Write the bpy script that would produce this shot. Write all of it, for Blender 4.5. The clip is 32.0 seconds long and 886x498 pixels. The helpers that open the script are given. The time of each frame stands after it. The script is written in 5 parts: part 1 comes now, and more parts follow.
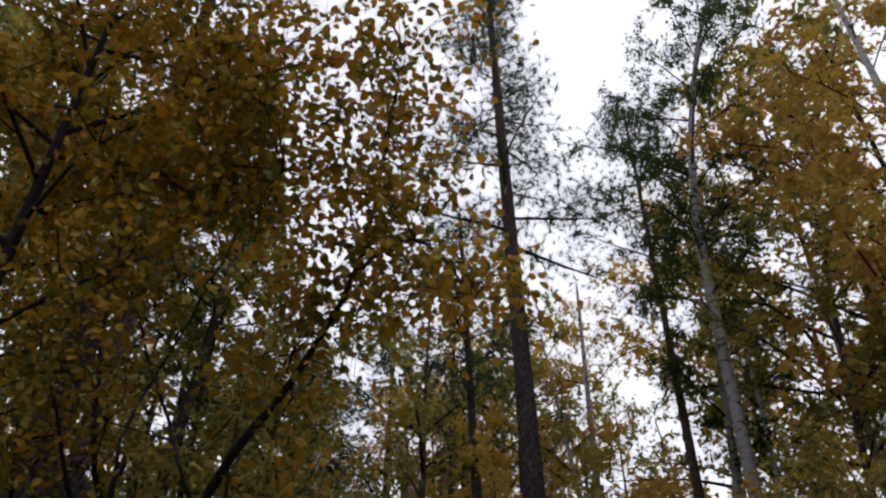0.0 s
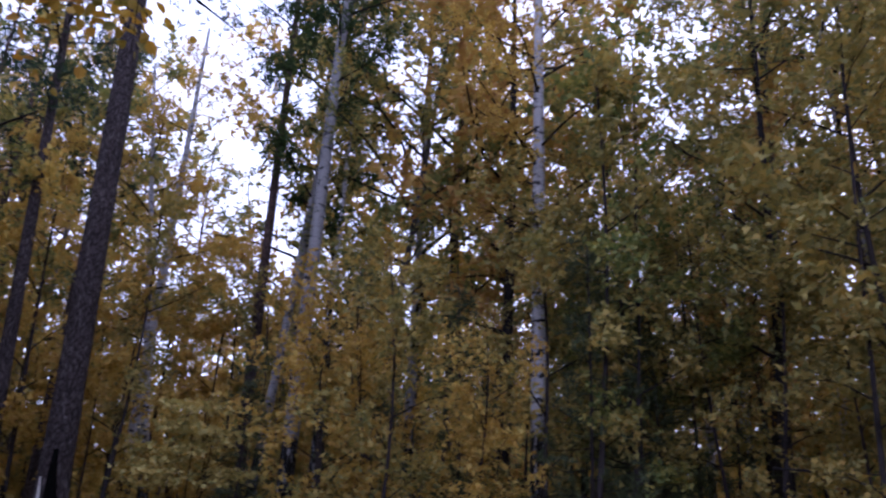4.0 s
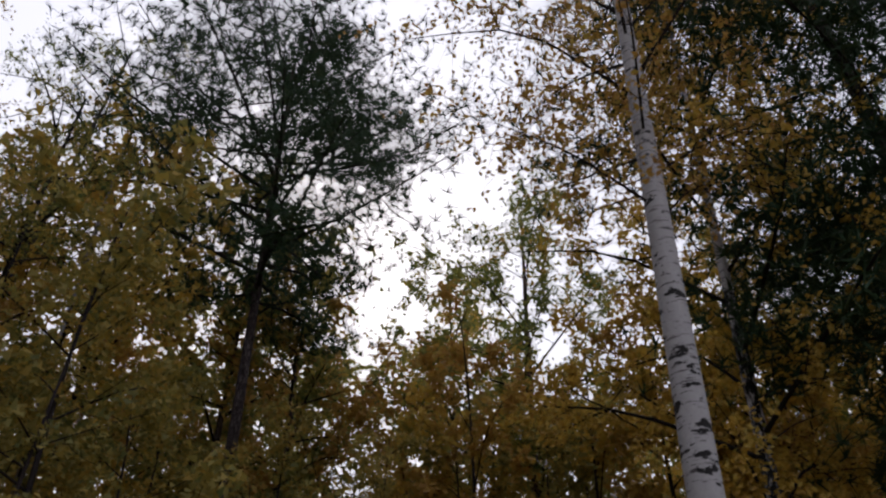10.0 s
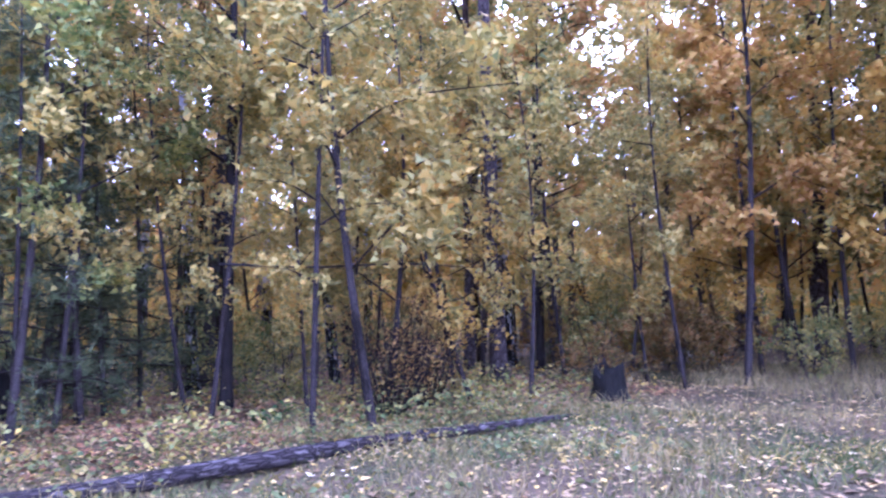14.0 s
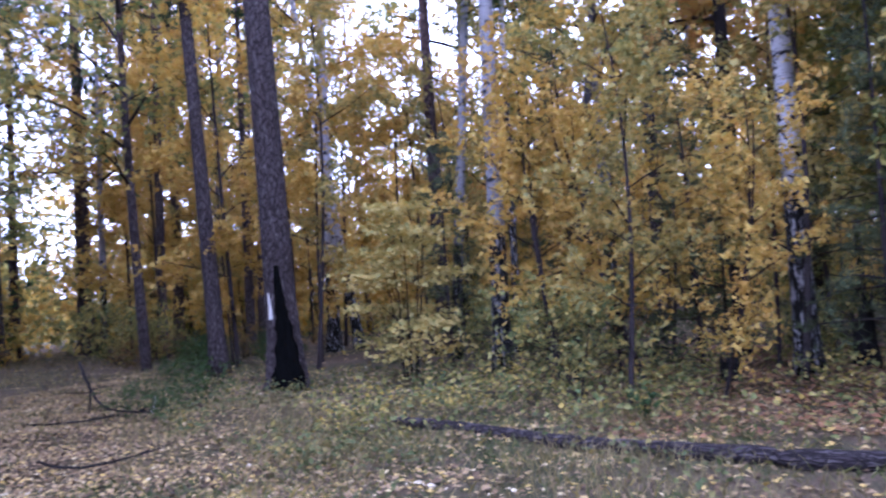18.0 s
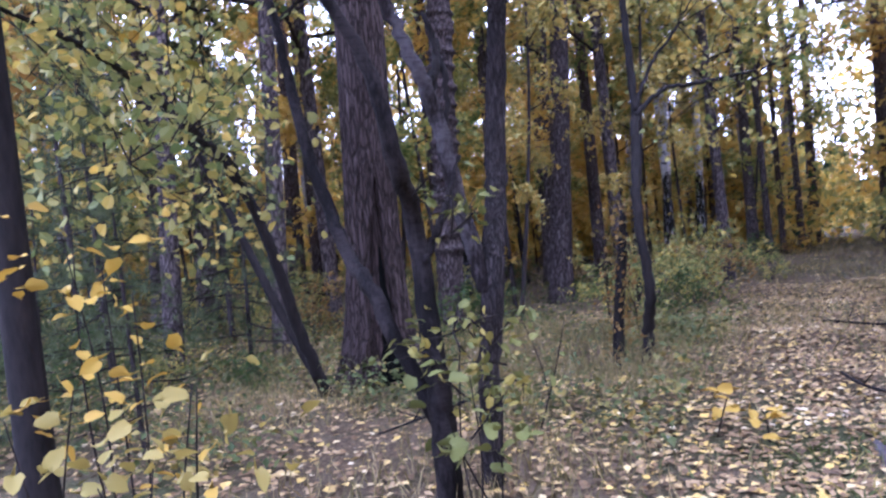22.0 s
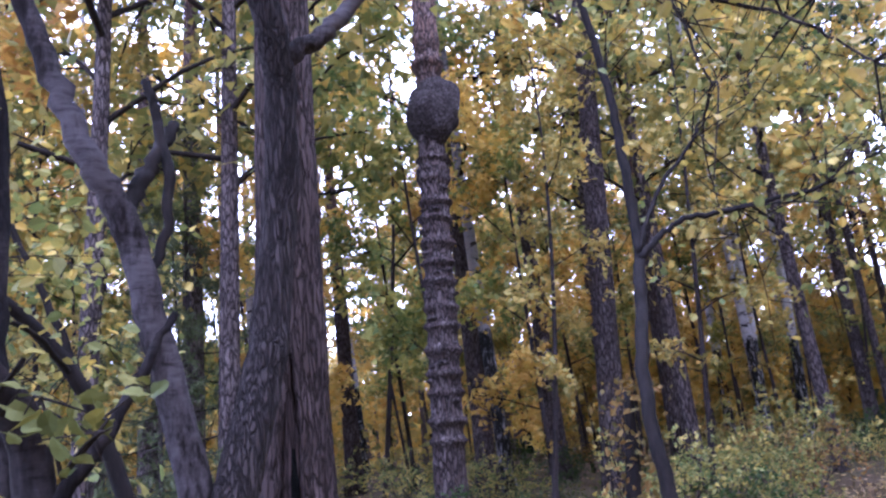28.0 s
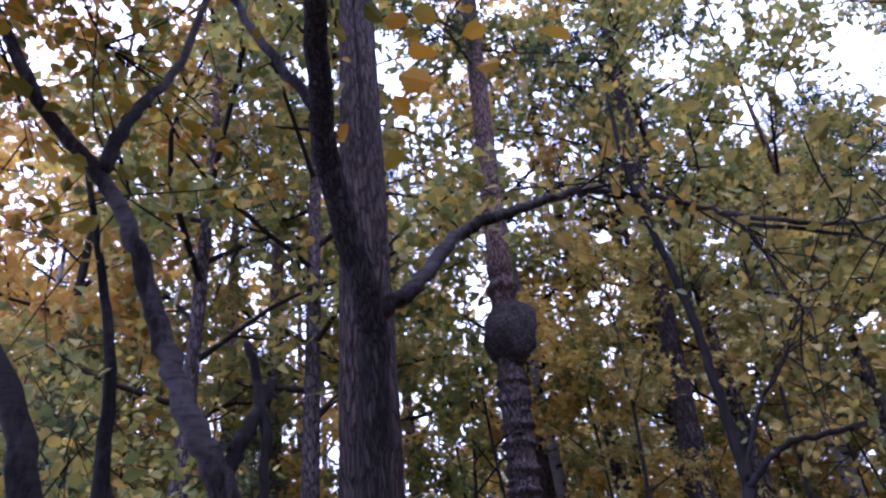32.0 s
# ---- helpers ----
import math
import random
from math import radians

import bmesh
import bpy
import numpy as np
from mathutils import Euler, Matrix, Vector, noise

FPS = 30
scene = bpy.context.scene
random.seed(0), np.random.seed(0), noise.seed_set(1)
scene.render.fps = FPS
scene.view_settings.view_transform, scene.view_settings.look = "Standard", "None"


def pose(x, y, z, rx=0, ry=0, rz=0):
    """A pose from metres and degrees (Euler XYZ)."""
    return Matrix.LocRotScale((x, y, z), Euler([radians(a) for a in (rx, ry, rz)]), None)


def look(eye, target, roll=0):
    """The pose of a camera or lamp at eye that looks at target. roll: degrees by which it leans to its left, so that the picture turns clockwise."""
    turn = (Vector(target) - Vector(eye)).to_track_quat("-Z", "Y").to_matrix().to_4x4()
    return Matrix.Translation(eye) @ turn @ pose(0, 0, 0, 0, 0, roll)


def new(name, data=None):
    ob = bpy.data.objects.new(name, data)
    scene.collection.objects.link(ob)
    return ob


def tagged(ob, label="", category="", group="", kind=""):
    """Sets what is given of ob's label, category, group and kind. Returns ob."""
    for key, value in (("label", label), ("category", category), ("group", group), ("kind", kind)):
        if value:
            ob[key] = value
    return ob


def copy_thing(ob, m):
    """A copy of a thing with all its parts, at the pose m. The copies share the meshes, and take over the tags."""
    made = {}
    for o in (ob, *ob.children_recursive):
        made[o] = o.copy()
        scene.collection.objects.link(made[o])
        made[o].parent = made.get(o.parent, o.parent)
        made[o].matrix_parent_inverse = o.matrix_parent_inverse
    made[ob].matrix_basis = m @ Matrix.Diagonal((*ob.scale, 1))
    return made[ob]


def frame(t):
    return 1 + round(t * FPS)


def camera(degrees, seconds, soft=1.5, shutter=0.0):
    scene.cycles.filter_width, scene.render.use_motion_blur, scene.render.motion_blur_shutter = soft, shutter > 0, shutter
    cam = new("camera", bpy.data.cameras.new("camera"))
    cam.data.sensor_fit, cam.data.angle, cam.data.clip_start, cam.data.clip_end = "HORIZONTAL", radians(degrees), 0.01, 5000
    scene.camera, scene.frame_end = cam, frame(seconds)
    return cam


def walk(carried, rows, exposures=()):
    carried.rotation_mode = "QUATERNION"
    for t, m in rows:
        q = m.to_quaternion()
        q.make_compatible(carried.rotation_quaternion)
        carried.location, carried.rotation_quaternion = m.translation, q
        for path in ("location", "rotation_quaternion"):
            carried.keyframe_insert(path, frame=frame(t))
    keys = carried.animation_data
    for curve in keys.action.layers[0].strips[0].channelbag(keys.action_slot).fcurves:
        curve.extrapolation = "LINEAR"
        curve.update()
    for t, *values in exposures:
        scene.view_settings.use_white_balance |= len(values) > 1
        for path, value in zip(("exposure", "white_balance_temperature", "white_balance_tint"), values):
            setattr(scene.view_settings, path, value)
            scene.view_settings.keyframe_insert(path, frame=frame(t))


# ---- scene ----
cam = camera(62.8, 32.0, soft=2.4, shutter=0.25)
PATH = [
    (0, (0.022, -0.424, 1.536), (-1.113, 0.708, 2.732), 0.6),
    (0.5, (0.071, -0.447, 1.537), (-1.064, 0.671, 2.746), 0.1),
    (1, (0.107, -0.464, 1.537), (-1.017, 0.736, 2.674), -0.7),
    (1.5, (0.1, -0.542, 1.544), (-1.037, 0.771, 2.536), -0.5),
    (2, (0.076, -0.477, 1.554), (-0.99, 0.979, 2.416), -1.7),
    (2.5, (0.069, -0.421, 1.552), (-0.87, 1.16, 2.338), -1.6),
    (3, (0.07, -0.376, 1.552), (-0.709, 1.32, 2.271), 0.2),
    (3.5, (0.098, -0.29, 1.55), (-0.526, 1.49, 2.214), 2.2),
    (4, (0.085, -0.238, 1.553), (-0.292, 1.614, 2.208), 2.2),
    (4.5, (0.125, -0.244, 1.563), (-0.04, 1.624, 2.258), 2.1),
    (6.5, (-0.23, 0.097, 1.541), (0.221, 1.847, 2.398), -0.3),
    (7, (-0.157, 0.086, 1.552), (0.417, 1.81, 2.388), -0.1),
    (7.5, (-0.103, 0.057, 1.557), (0.636, 1.739, 2.348), 0.2),
    (8, (-0.043, -0.001, 1.557), (0.88, 1.564, 2.391), 0.8),
    (8.5, (0.008, 0.006, 1.56), (1.091, 1.411, 2.484), 1.6),
    (9, (0.035, -0.021, 1.596), (1.244, 1.21, 2.608), 1.4),
    (9.5, (0.048, -0.066, 1.649), (1.31, 0.993, 2.784), 0.2),
    (10, (0.025, -0.078, 1.661), (1.285, 0.928, 2.844), -1.0),
    (10.5, (0.007, -0.049, 1.637), (1.297, 1.01, 2.74), -0.5),
    (11, (0.031, -0.005, 1.584), (1.373, 1.153, 2.509), -1.6),
    (11.5, (0.067, 0.036, 1.541), (1.419, 1.295, 2.306), -2.5),
    (12, (0.1, 0.079, 1.491), (1.444, 1.433, 2.092), -3.5),
    (12.5, (0.072, 0.1, 1.431), (1.352, 1.565, 1.893), -3.2),
    (13, (0.048, 0.254, 1.404), (1.281, 1.795, 1.731), -2.0),
    (13.5, (0.001, 0.402, 1.383), (1.179, 2.005, 1.593), -1.9),
    (15.5, (-0.509, 0.346, 1.588), (-0.288, 2.331, 1.7), -1.0),
    (16, (-0.575, 0.36, 1.591), (-0.665, 2.358, 1.637), -1.0),
    (16.5, (-0.76, 0.435, 1.584), (-0.896, 2.429, 1.652), -1.2),
    (17, (-1.002, 0.531, 1.594), (-1.304, 2.506, 1.674), -3.1),
    (17.5, (-1.14, 0.668, 1.57), (-1.684, 2.592, 1.574), -4.3),
    (18, (-1.295, 0.823, 1.545), (-2.079, 2.66, 1.656), -4.0),
    (18.5, (-1.466, 0.907, 1.548), (-2.554, 2.585, 1.585), -4.4),
    (19, (-1.703, 0.979, 1.56), (-3.008, 2.487, 1.706), -7.7),
    (19.5, (-1.874, 1.093, 1.534), (-3.359, 2.431, 1.597), -6.8),
    (20, (-1.966, 1.283, 1.529), (-3.661, 2.342, 1.621), -5.7),
    (20.5, (-2.165, 1.417, 1.526), (-3.943, 2.332, 1.522), -6.6),
    (21, (-2.417, 1.579, 1.546), (-4.254, 2.364, 1.646), -6.0),
    (21.5, (-2.593, 1.757, 1.514), (-4.468, 2.452, 1.541), -7.2),
    (22, (-2.77, 1.967, 1.5), (-4.745, 2.275, 1.46), -4.8),
    (22.5, (-2.968, 2.124, 1.453), (-4.939, 2.406, 1.271), -6.5),
    (23, (-3.256, 2.283, 1.449), (-5.248, 2.417, 1.323), -4.8),
    (23.5, (-3.458, 2.466, 1.406), (-5.432, 2.719, 1.207), -5.1),
    (24, (-3.726, 2.766, 1.38), (-5.712, 2.985, 1.287), -3.5),
    (24.5, (-4.024, 2.962, 1.329), (-5.969, 3.399, 1.165), -4.8),
    (25, (-4.283, 3.133, 1.318), (-6.227, 3.598, 1.258), -7.4),
    (25.5, (-4.475, 3.297, 1.321), (-6.451, 3.605, 1.287), -9.3),
    (26, (-4.554, 3.486, 1.369), (-6.551, 3.555, 1.456), -5.7),
    (26.5, (-4.586, 3.524, 1.434), (-6.575, 3.481, 1.637), -5.2),
    (28.5, (-4.623, 3.496, 1.579), (-6.547, 3.638, 2.105), -5.7),
    (29, (-4.609, 3.493, 1.6), (-6.511, 3.645, 2.199), -5.2),
    (29.5, (-4.596, 3.491, 1.614), (-6.465, 3.649, 2.307), -5.3),
    (30, (-4.589, 3.493, 1.625), (-6.417, 3.661, 2.419), -5.5),
    (30.5, (-4.578, 3.498, 1.645), (-6.343, 3.685, 2.568), -7.1),
    (31, (-4.57, 3.501, 1.645), (-6.32, 3.667, 2.599), -8.4),
    (31.5, (-4.572, 3.479, 1.655), (-6.324, 3.539, 2.618), -7.9),
    (32, (-4.567, 3.456, 1.673), (-6.294, 3.405, 2.679), -6.8),
]
STOPS = [(0.0, -0.85), (2.0, -0.6), (3.0, -0.4), (4.0, 0.0), (7.0, 0.1), (9.0, -0.4), (10.0, -1.1), (11.0, -0.95), (12.0, -0.05), (13.0, 1.75), (15.5, 2.85),
         (16.0, 2.8), (17.0, 2.0), (18.0, 1.55), (19.0, 1.4), (20.0, 1.6), (21.0, 2.0), (22.0, 2.0), (22.6, 3.1), (24.0, 3.35), (25.0, 3.1), (26.0, 3.4), (26.5, 3.3), (28.5, 1.95), (29.0, 1.85), (30.0, 1.25), (31.0, 0.85), (32.0, 0.95)]
EXPOSURES = [(t, e, float(np.interp(t, (0, 4, 7, 12, 13, 16, 18, 20, 32), (6300, 4950, 5600, 6500, 4300, 4400, 4550, 4700, 4750))), float(np.interp(t, (0, 4, 10, 13, 16, 20, 32), (9, 28, 12, 42, 35, 27, 33)))) for t, e in STOPS]
walk(cam, [(t, look(eye, target, roll)) for t, eye, target, roll in PATH], EXPOSURES)

# ---- world and light: a bright overcast sky ----
world = bpy.data.worlds.new("overcast_sky")
scene.world = world
world.use_nodes = True
wn, wl = world.node_tree.nodes, world.node_tree.links
sky = wn.new("ShaderNodeTexSky")
sky.sky_type, sky.sun_disc, sky.sun_elevation, sky.sun_rotation = "NISHITA", False, radians(38), radians(40)
sky.air_density, sky.dust_density, sky.ozone_density = 1.0, 4.0, 1.0
cloud = wn.new("ShaderNodeMix")
cloud.data_type = "RGBA"
cloud.inputs[0].default_value = 0.8
cloud.inputs[7].default_value = (15.5, 15.2, 16.4, 1)
wl.new(sky.outputs[0], cloud.inputs[6])
wl.new(cloud.outputs[2], wn["Background"].inputs[0])
wn["Background"].inputs[1].default_value = 0.15
sun = new("sun", bpy.data.lights.new("sun", "SUN"))
sun.data.energy, sun.data.angle, sun.data.color = 1.15, radians(30), (1, 0.96, 0.9)
sun.matrix_world = look((6, 10, 14), (0, 2, 0))


# ---- materials ----
def material(name):
    m = bpy.data.materials.new(name)
    m.use_nodes = True
    nt = m.node_tree
    nt.nodes["Principled BSDF"].inputs["Specular IOR Level"].default_value = 0.12
    return m, nt, nt.nodes, nt.links, nt.nodes["Principled BSDF"]


def ramp(nd, stops, interp="LINEAR"):
    r = nd.new("ShaderNodeValToRGB")
    r.color_ramp.interpolation = interp
    e = r.color_ramp.elements
    while len(e) < len(stops):
        e.new(0.5)
    for k, (p, c) in zip(e, stops):
        k.position, k.color = p, (*c, 1)
    return r


def coords(nd, lk, scale):
    tc, mp = nd.new("ShaderNodeTexCoord"), nd.new("ShaderNodeMapping")
    mp.inputs["Scale"].default_value = scale
    lk.new(tc.outputs["Object"], mp.inputs[0])
    return mp.outputs[0]


def noise_tex(nd, lk, vec, scale, detail=4.0, rough=0.55):
    n = nd.new("ShaderNodeTexNoise")
    n.inputs["Scale"].default_value, n.inputs["Detail"].default_value, n.inputs["Roughness"].default_value = scale, detail, rough
    if vec is not None:
        lk.new(vec, n.inputs["Vector"])
    return n.outputs["Fac"]


def mixc(nd, lk, fac, a, b, mode="MIX"):
    m = nd.new("ShaderNodeMix")
    m.data_type, m.blend_type = "RGBA", mode
    for sock, v in ((m.inputs[0], fac), (m.inputs[6], a), (m.inputs[7], b)):
        if isinstance(v, (int, float)):
            sock.default_value = v
        elif isinstance(v, tuple):
            sock.default_value = (*v, 1)
        else:
            lk.new(v, sock)
    return m.outputs[2]


def math_node(nd, lk, op, a, b=0.0, clamp=False):
    m = nd.new("ShaderNodeMath")
    m.operation, m.use_clamp = op, clamp
    for sock, v in ((m.inputs[0], a), (m.inputs[1], b)):
        if isinstance(v, (int, float)):
            sock.default_value = v
        else:
            lk.new(v, sock)
    return m.outputs[0]


def bump(nd, lk, bsdf, height, strength, dist):
    b = nd.new("ShaderNodeBump")
    b.inputs["Strength"].default_value, b.inputs["Distance"].default_value = strength, dist
    lk.new(height, b.inputs["Height"])
    lk.new(b.outputs[0], bsdf.inputs["Normal"])


def leaf_material(name, stops, translucent=0.5, rough=0.55, patch=0.38):
    """Leaves that vary one by one and in patches; the light that passes through is deeper in colour."""
    m, nt, nd, lk, bs = material(name)
    g = nd.new("ShaderNodeNewGeometry")
    area = nd.new("ShaderNodeMapRange")
    area.inputs[1].default_value, area.inputs[2].default_value = 0.33, 0.67
    lk.new(noise_tex(nd, lk, coords(nd, lk, (1, 1, 1)), 1.1, 2), area.inputs[0])
    pick = math_node(nd, lk, "ADD", math_node(nd, lk, "MULTIPLY", g.outputs["Random Per Island"], 1 - patch), math_node(nd, lk, "MULTIPLY", area.outputs[0], patch))
    r = ramp(nd, [(p, tuple(0.95 * k for k in c)) for p, c in stops])
    lk.new(pick, r.inputs[0])
    lk.new(r.outputs[0], bs.inputs["Base Color"])
    bs.inputs["Roughness"].default_value = rough
    bs.inputs["Specular IOR Level"].default_value = 0.18
    deep = nd.new("ShaderNodeGamma")
    deep.inputs[1].default_value = 1.3
    lk.new(r.outputs[0], deep.inputs[0])
    tr, mx = nd.new("ShaderNodeBsdfTranslucent"), nd.new("ShaderNodeMixShader")
    lk.new(deep.outputs[0], tr.inputs[0])
    mx.inputs[0].default_value = translucent
    lk.new(bs.outputs[0], mx.inputs[1])
    lk.new(tr.outputs[0], mx.inputs[2])
    lk.new(mx.outputs[0], nd["Material Output"].inputs[0])
    return m


YELLOW, GOLD, OCHRE, OLIVE, GREEN = (0.64, 0.48, 0.12), (0.6, 0.4, 0.085), (0.44, 0.28, 0.08), (0.31, 0.31, 0.1), (0.13, 0.19, 0.075)
leaf_gold = leaf_material("golden_leaves", [(0, OLIVE), (0.25, YELLOW), (0.6, GOLD), (1, OCHRE)])
leaf_amber = leaf_material("amber_leaves", [(0, (0.1, 0.12, 0.03)), (0.3, (0.24, 0.2, 0.035)), (0.55, (0.46, 0.3, 0.045)), (0.8, (0.5, 0.27, 0.03)), (1, OCHRE)], 0.42)
leaf_mixed = leaf_material("yellow_green_leaves", [(0, GREEN), (0.35, (0.25, 0.26, 0.085)), (0.6, (0.38, 0.34, 0.11)), (0.85, YELLOW), (1, GOLD)])
leaf_pale = leaf_material("pale_yellow_leaves", [(0, (0.24, 0.22, 0.06)), (0.5, (0.42, 0.33, 0.1)), (1, (0.46, 0.28, 0.06))])
leaf_orange = leaf_material("orange_leaves", [(0, (0.52, 0.4, 0.11)), (0.5, (0.52, 0.33, 0.09)), (1, (0.38, 0.21, 0.07))])
leaf_green = leaf_material("green_leaves", [(0, (0.045, 0.085, 0.03)), (0.6, (0.08, 0.12, 0.035)), (1, (0.17, 0.17, 0.04))])
leaf_canopy = leaf_material("olive_canopy_leaves", [(0, (0.1, 0.12, 0.03)), (0.4, (0.24, 0.2, 0.03)), (0.75, (0.4, 0.25, 0.025)), (1, OCHRE)], 0.28)
leaf_maple = leaf_material("maple_leaves", [(0, (0.28, 0.29, 0.1)), (0.5, (0.52, 0.43, 0.14)), (1, (0.56, 0.4, 0.1))], 0.4)
leaf_soft = leaf_material("soft_yellow_green_leaves", [(0, (0.17, 0.2, 0.08)), (0.35, (0.36, 0.32, 0.105)), (0.75, (0.52, 0.39, 0.105)), (1, (0.52, 0.32, 0.075))])
leaf_rust = leaf_material("rusty_leaves", [(0, (0.12, 0.13, 0.05)), (0.5, (0.28, 0.19, 0.06)), (1, (0.3, 0.15, 0.05))])
leaf_fresh = leaf_material("fresh_yellow_green_leaves", [(0, (0.11, 0.17, 0.06)), (0.45, (0.25, 0.28, 0.085)), (0.8, (0.46, 0.41, 0.11)), (1, (0.6, 0.44, 0.1))])
needle_green = leaf_material("pine_needles", [(0, (0.02, 0.045, 0.022)), (0.7, (0.04, 0.075, 0.03)), (1, (0.09, 0.09, 0.03))], 0.2)
needle_soft = leaf_material("soft_spruce_needles", [(0, (0.055, 0.075, 0.032)), (1, (0.125, 0.14, 0.06))], 0.3)
leaf_bright = leaf_material("bright_yellow_leaves", [(0, (0.5, 0.35, 0.06)), (0.6, (0.44, 0.28, 0.05)), (1, (0.38, 0.2, 0.05))], 0.35)
leaf_lime = leaf_material("pale_green_leaves", [(0, (0.08, 0.1, 0.035)), (0.5, (0.18, 0.18, 0.05)), (0.85, (0.32, 0.25, 0.055)), (1, (0.36, 0.36, 0.2))], 0.35)
litter_leaves = leaf_material("fallen_leaves", [(0, (0.05, 0.034, 0.022)), (0.38, (0.2, 0.125, 0.06)), (0.68, (0.38, 0.27, 0.14)), (0.84, (0.56, 0.39, 0.1)), (1, (0.66, 0.58, 0.44))], 0.15, 0.55, 0.15)
litter_brown = leaf_material("brown_fallen_leaves", [(0, (0.07, 0.035, 0.02)), (0.5, (0.24, 0.115, 0.055)), (0.85, (0.36, 0.2, 0.09)), (1, (0.5, 0.36, 0.12))], 0.15, 0.55, 0.25)
grass_blades = leaf_material("autumn_grass", [(0, (0.1, 0.1, 0.035)), (0.5, (0.22, 0.18, 0.075)), (1, (0.42, 0.32, 0.17))], 0.3)
herb_leaves = leaf_material("low_green_herbs", [(0, (0.05, 0.075, 0.028)), (0.5, (0.11, 0.125, 0.04)), (0.8, (0.26, 0.2, 0.055)), (1, (0.42, 0.3, 0.08))], 0.3)


def bark_pine(name, low, high, z0, z1, fine_=1.0, along=(1, 1, 0.27), gap=(0.012, 0.009, 0.009), flakes=(0.36, 0.31, 0.305)):
    """Plates of bark parted by dark cracks; along: how the plates are drawn out."""
    m, nt, nd, lk, bs = material(name)
    v = coords(nd, lk, tuple(k * fine_ for k in along))
    warp = nd.new("ShaderNodeTexNoise")
    warp.inputs["Scale"].default_value, warp.inputs["Detail"].default_value = 16, 4
    lk.new(v, warp.inputs["Vector"])
    off = nd.new("ShaderNodeVectorMath")
    off.operation = "MULTIPLY_ADD"
    off.inputs[1].default_value = (0.085, 0.085, 0.085)
    lk.new(warp.outputs["Color"], off.inputs[0])
    lk.new(v, off.inputs[2])
    edge, cell = nd.new("ShaderNodeTexVoronoi"), nd.new("ShaderNodeTexVoronoi")
    edge.feature = "DISTANCE_TO_EDGE"
    for vo in (edge, cell):
        vo.inputs["Scale"].default_value = 24
        lk.new(off.outputs[0], vo.inputs["Vector"])
    crack = ramp(nd, [(0.0, (0, 0, 0)), (0.05, (0.25, 0.25, 0.25)), (0.22, (1, 1, 1))])
    lk.new(edge.outputs["Distance"], crack.inputs[0])
    fine = noise_tex(nd, lk, coords(nd, lk, (60, 60, 26)), 1.0, 5, 0.7)
    big = noise_tex(nd, lk, coords(nd, lk, (1, 1, 0.6)), 1.8, 3)
    tc, sep = nd.new("ShaderNodeTexCoord"), nd.new("ShaderNodeSeparateXYZ")
    lk.new(tc.outputs["Object"], sep.inputs[0])
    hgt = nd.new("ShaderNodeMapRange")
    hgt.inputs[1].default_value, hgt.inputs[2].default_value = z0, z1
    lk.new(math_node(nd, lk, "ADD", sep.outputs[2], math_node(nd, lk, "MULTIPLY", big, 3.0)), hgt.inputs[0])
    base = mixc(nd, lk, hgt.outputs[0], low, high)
    bw = nd.new("ShaderNodeSeparateColor")
    lk.new(cell.outputs["Color"], bw.inputs[0])
    flake = ramp(nd, [(0.35, (0, 0, 0)), (1, (1, 1, 1))])
    lk.new(bw.outputs[0], flake.inputs[0])
    pale = mixc(nd, lk, math_node(nd, lk, "MULTIPLY", flake.outputs[0], fine), base, flakes)
    pale = mixc(nd, lk, math_node(nd, lk, "MULTIPLY", big, 0.5), pale, (0.05, 0.043, 0.046))
    pale = mixc(nd, lk, fine, (0.05, 0.039, 0.038), pale)
    lk.new(mixc(nd, lk, crack.outputs[0], gap, pale), bs.inputs["Base Color"])
    bs.inputs["Roughness"].default_value = 0.88
    bump(nd, lk, bs, math_node(nd, lk, "ADD", crack.outputs[0], math_node(nd, lk, "MULTIPLY", fine, 0.5)), 1.0, 0.02)
    return m


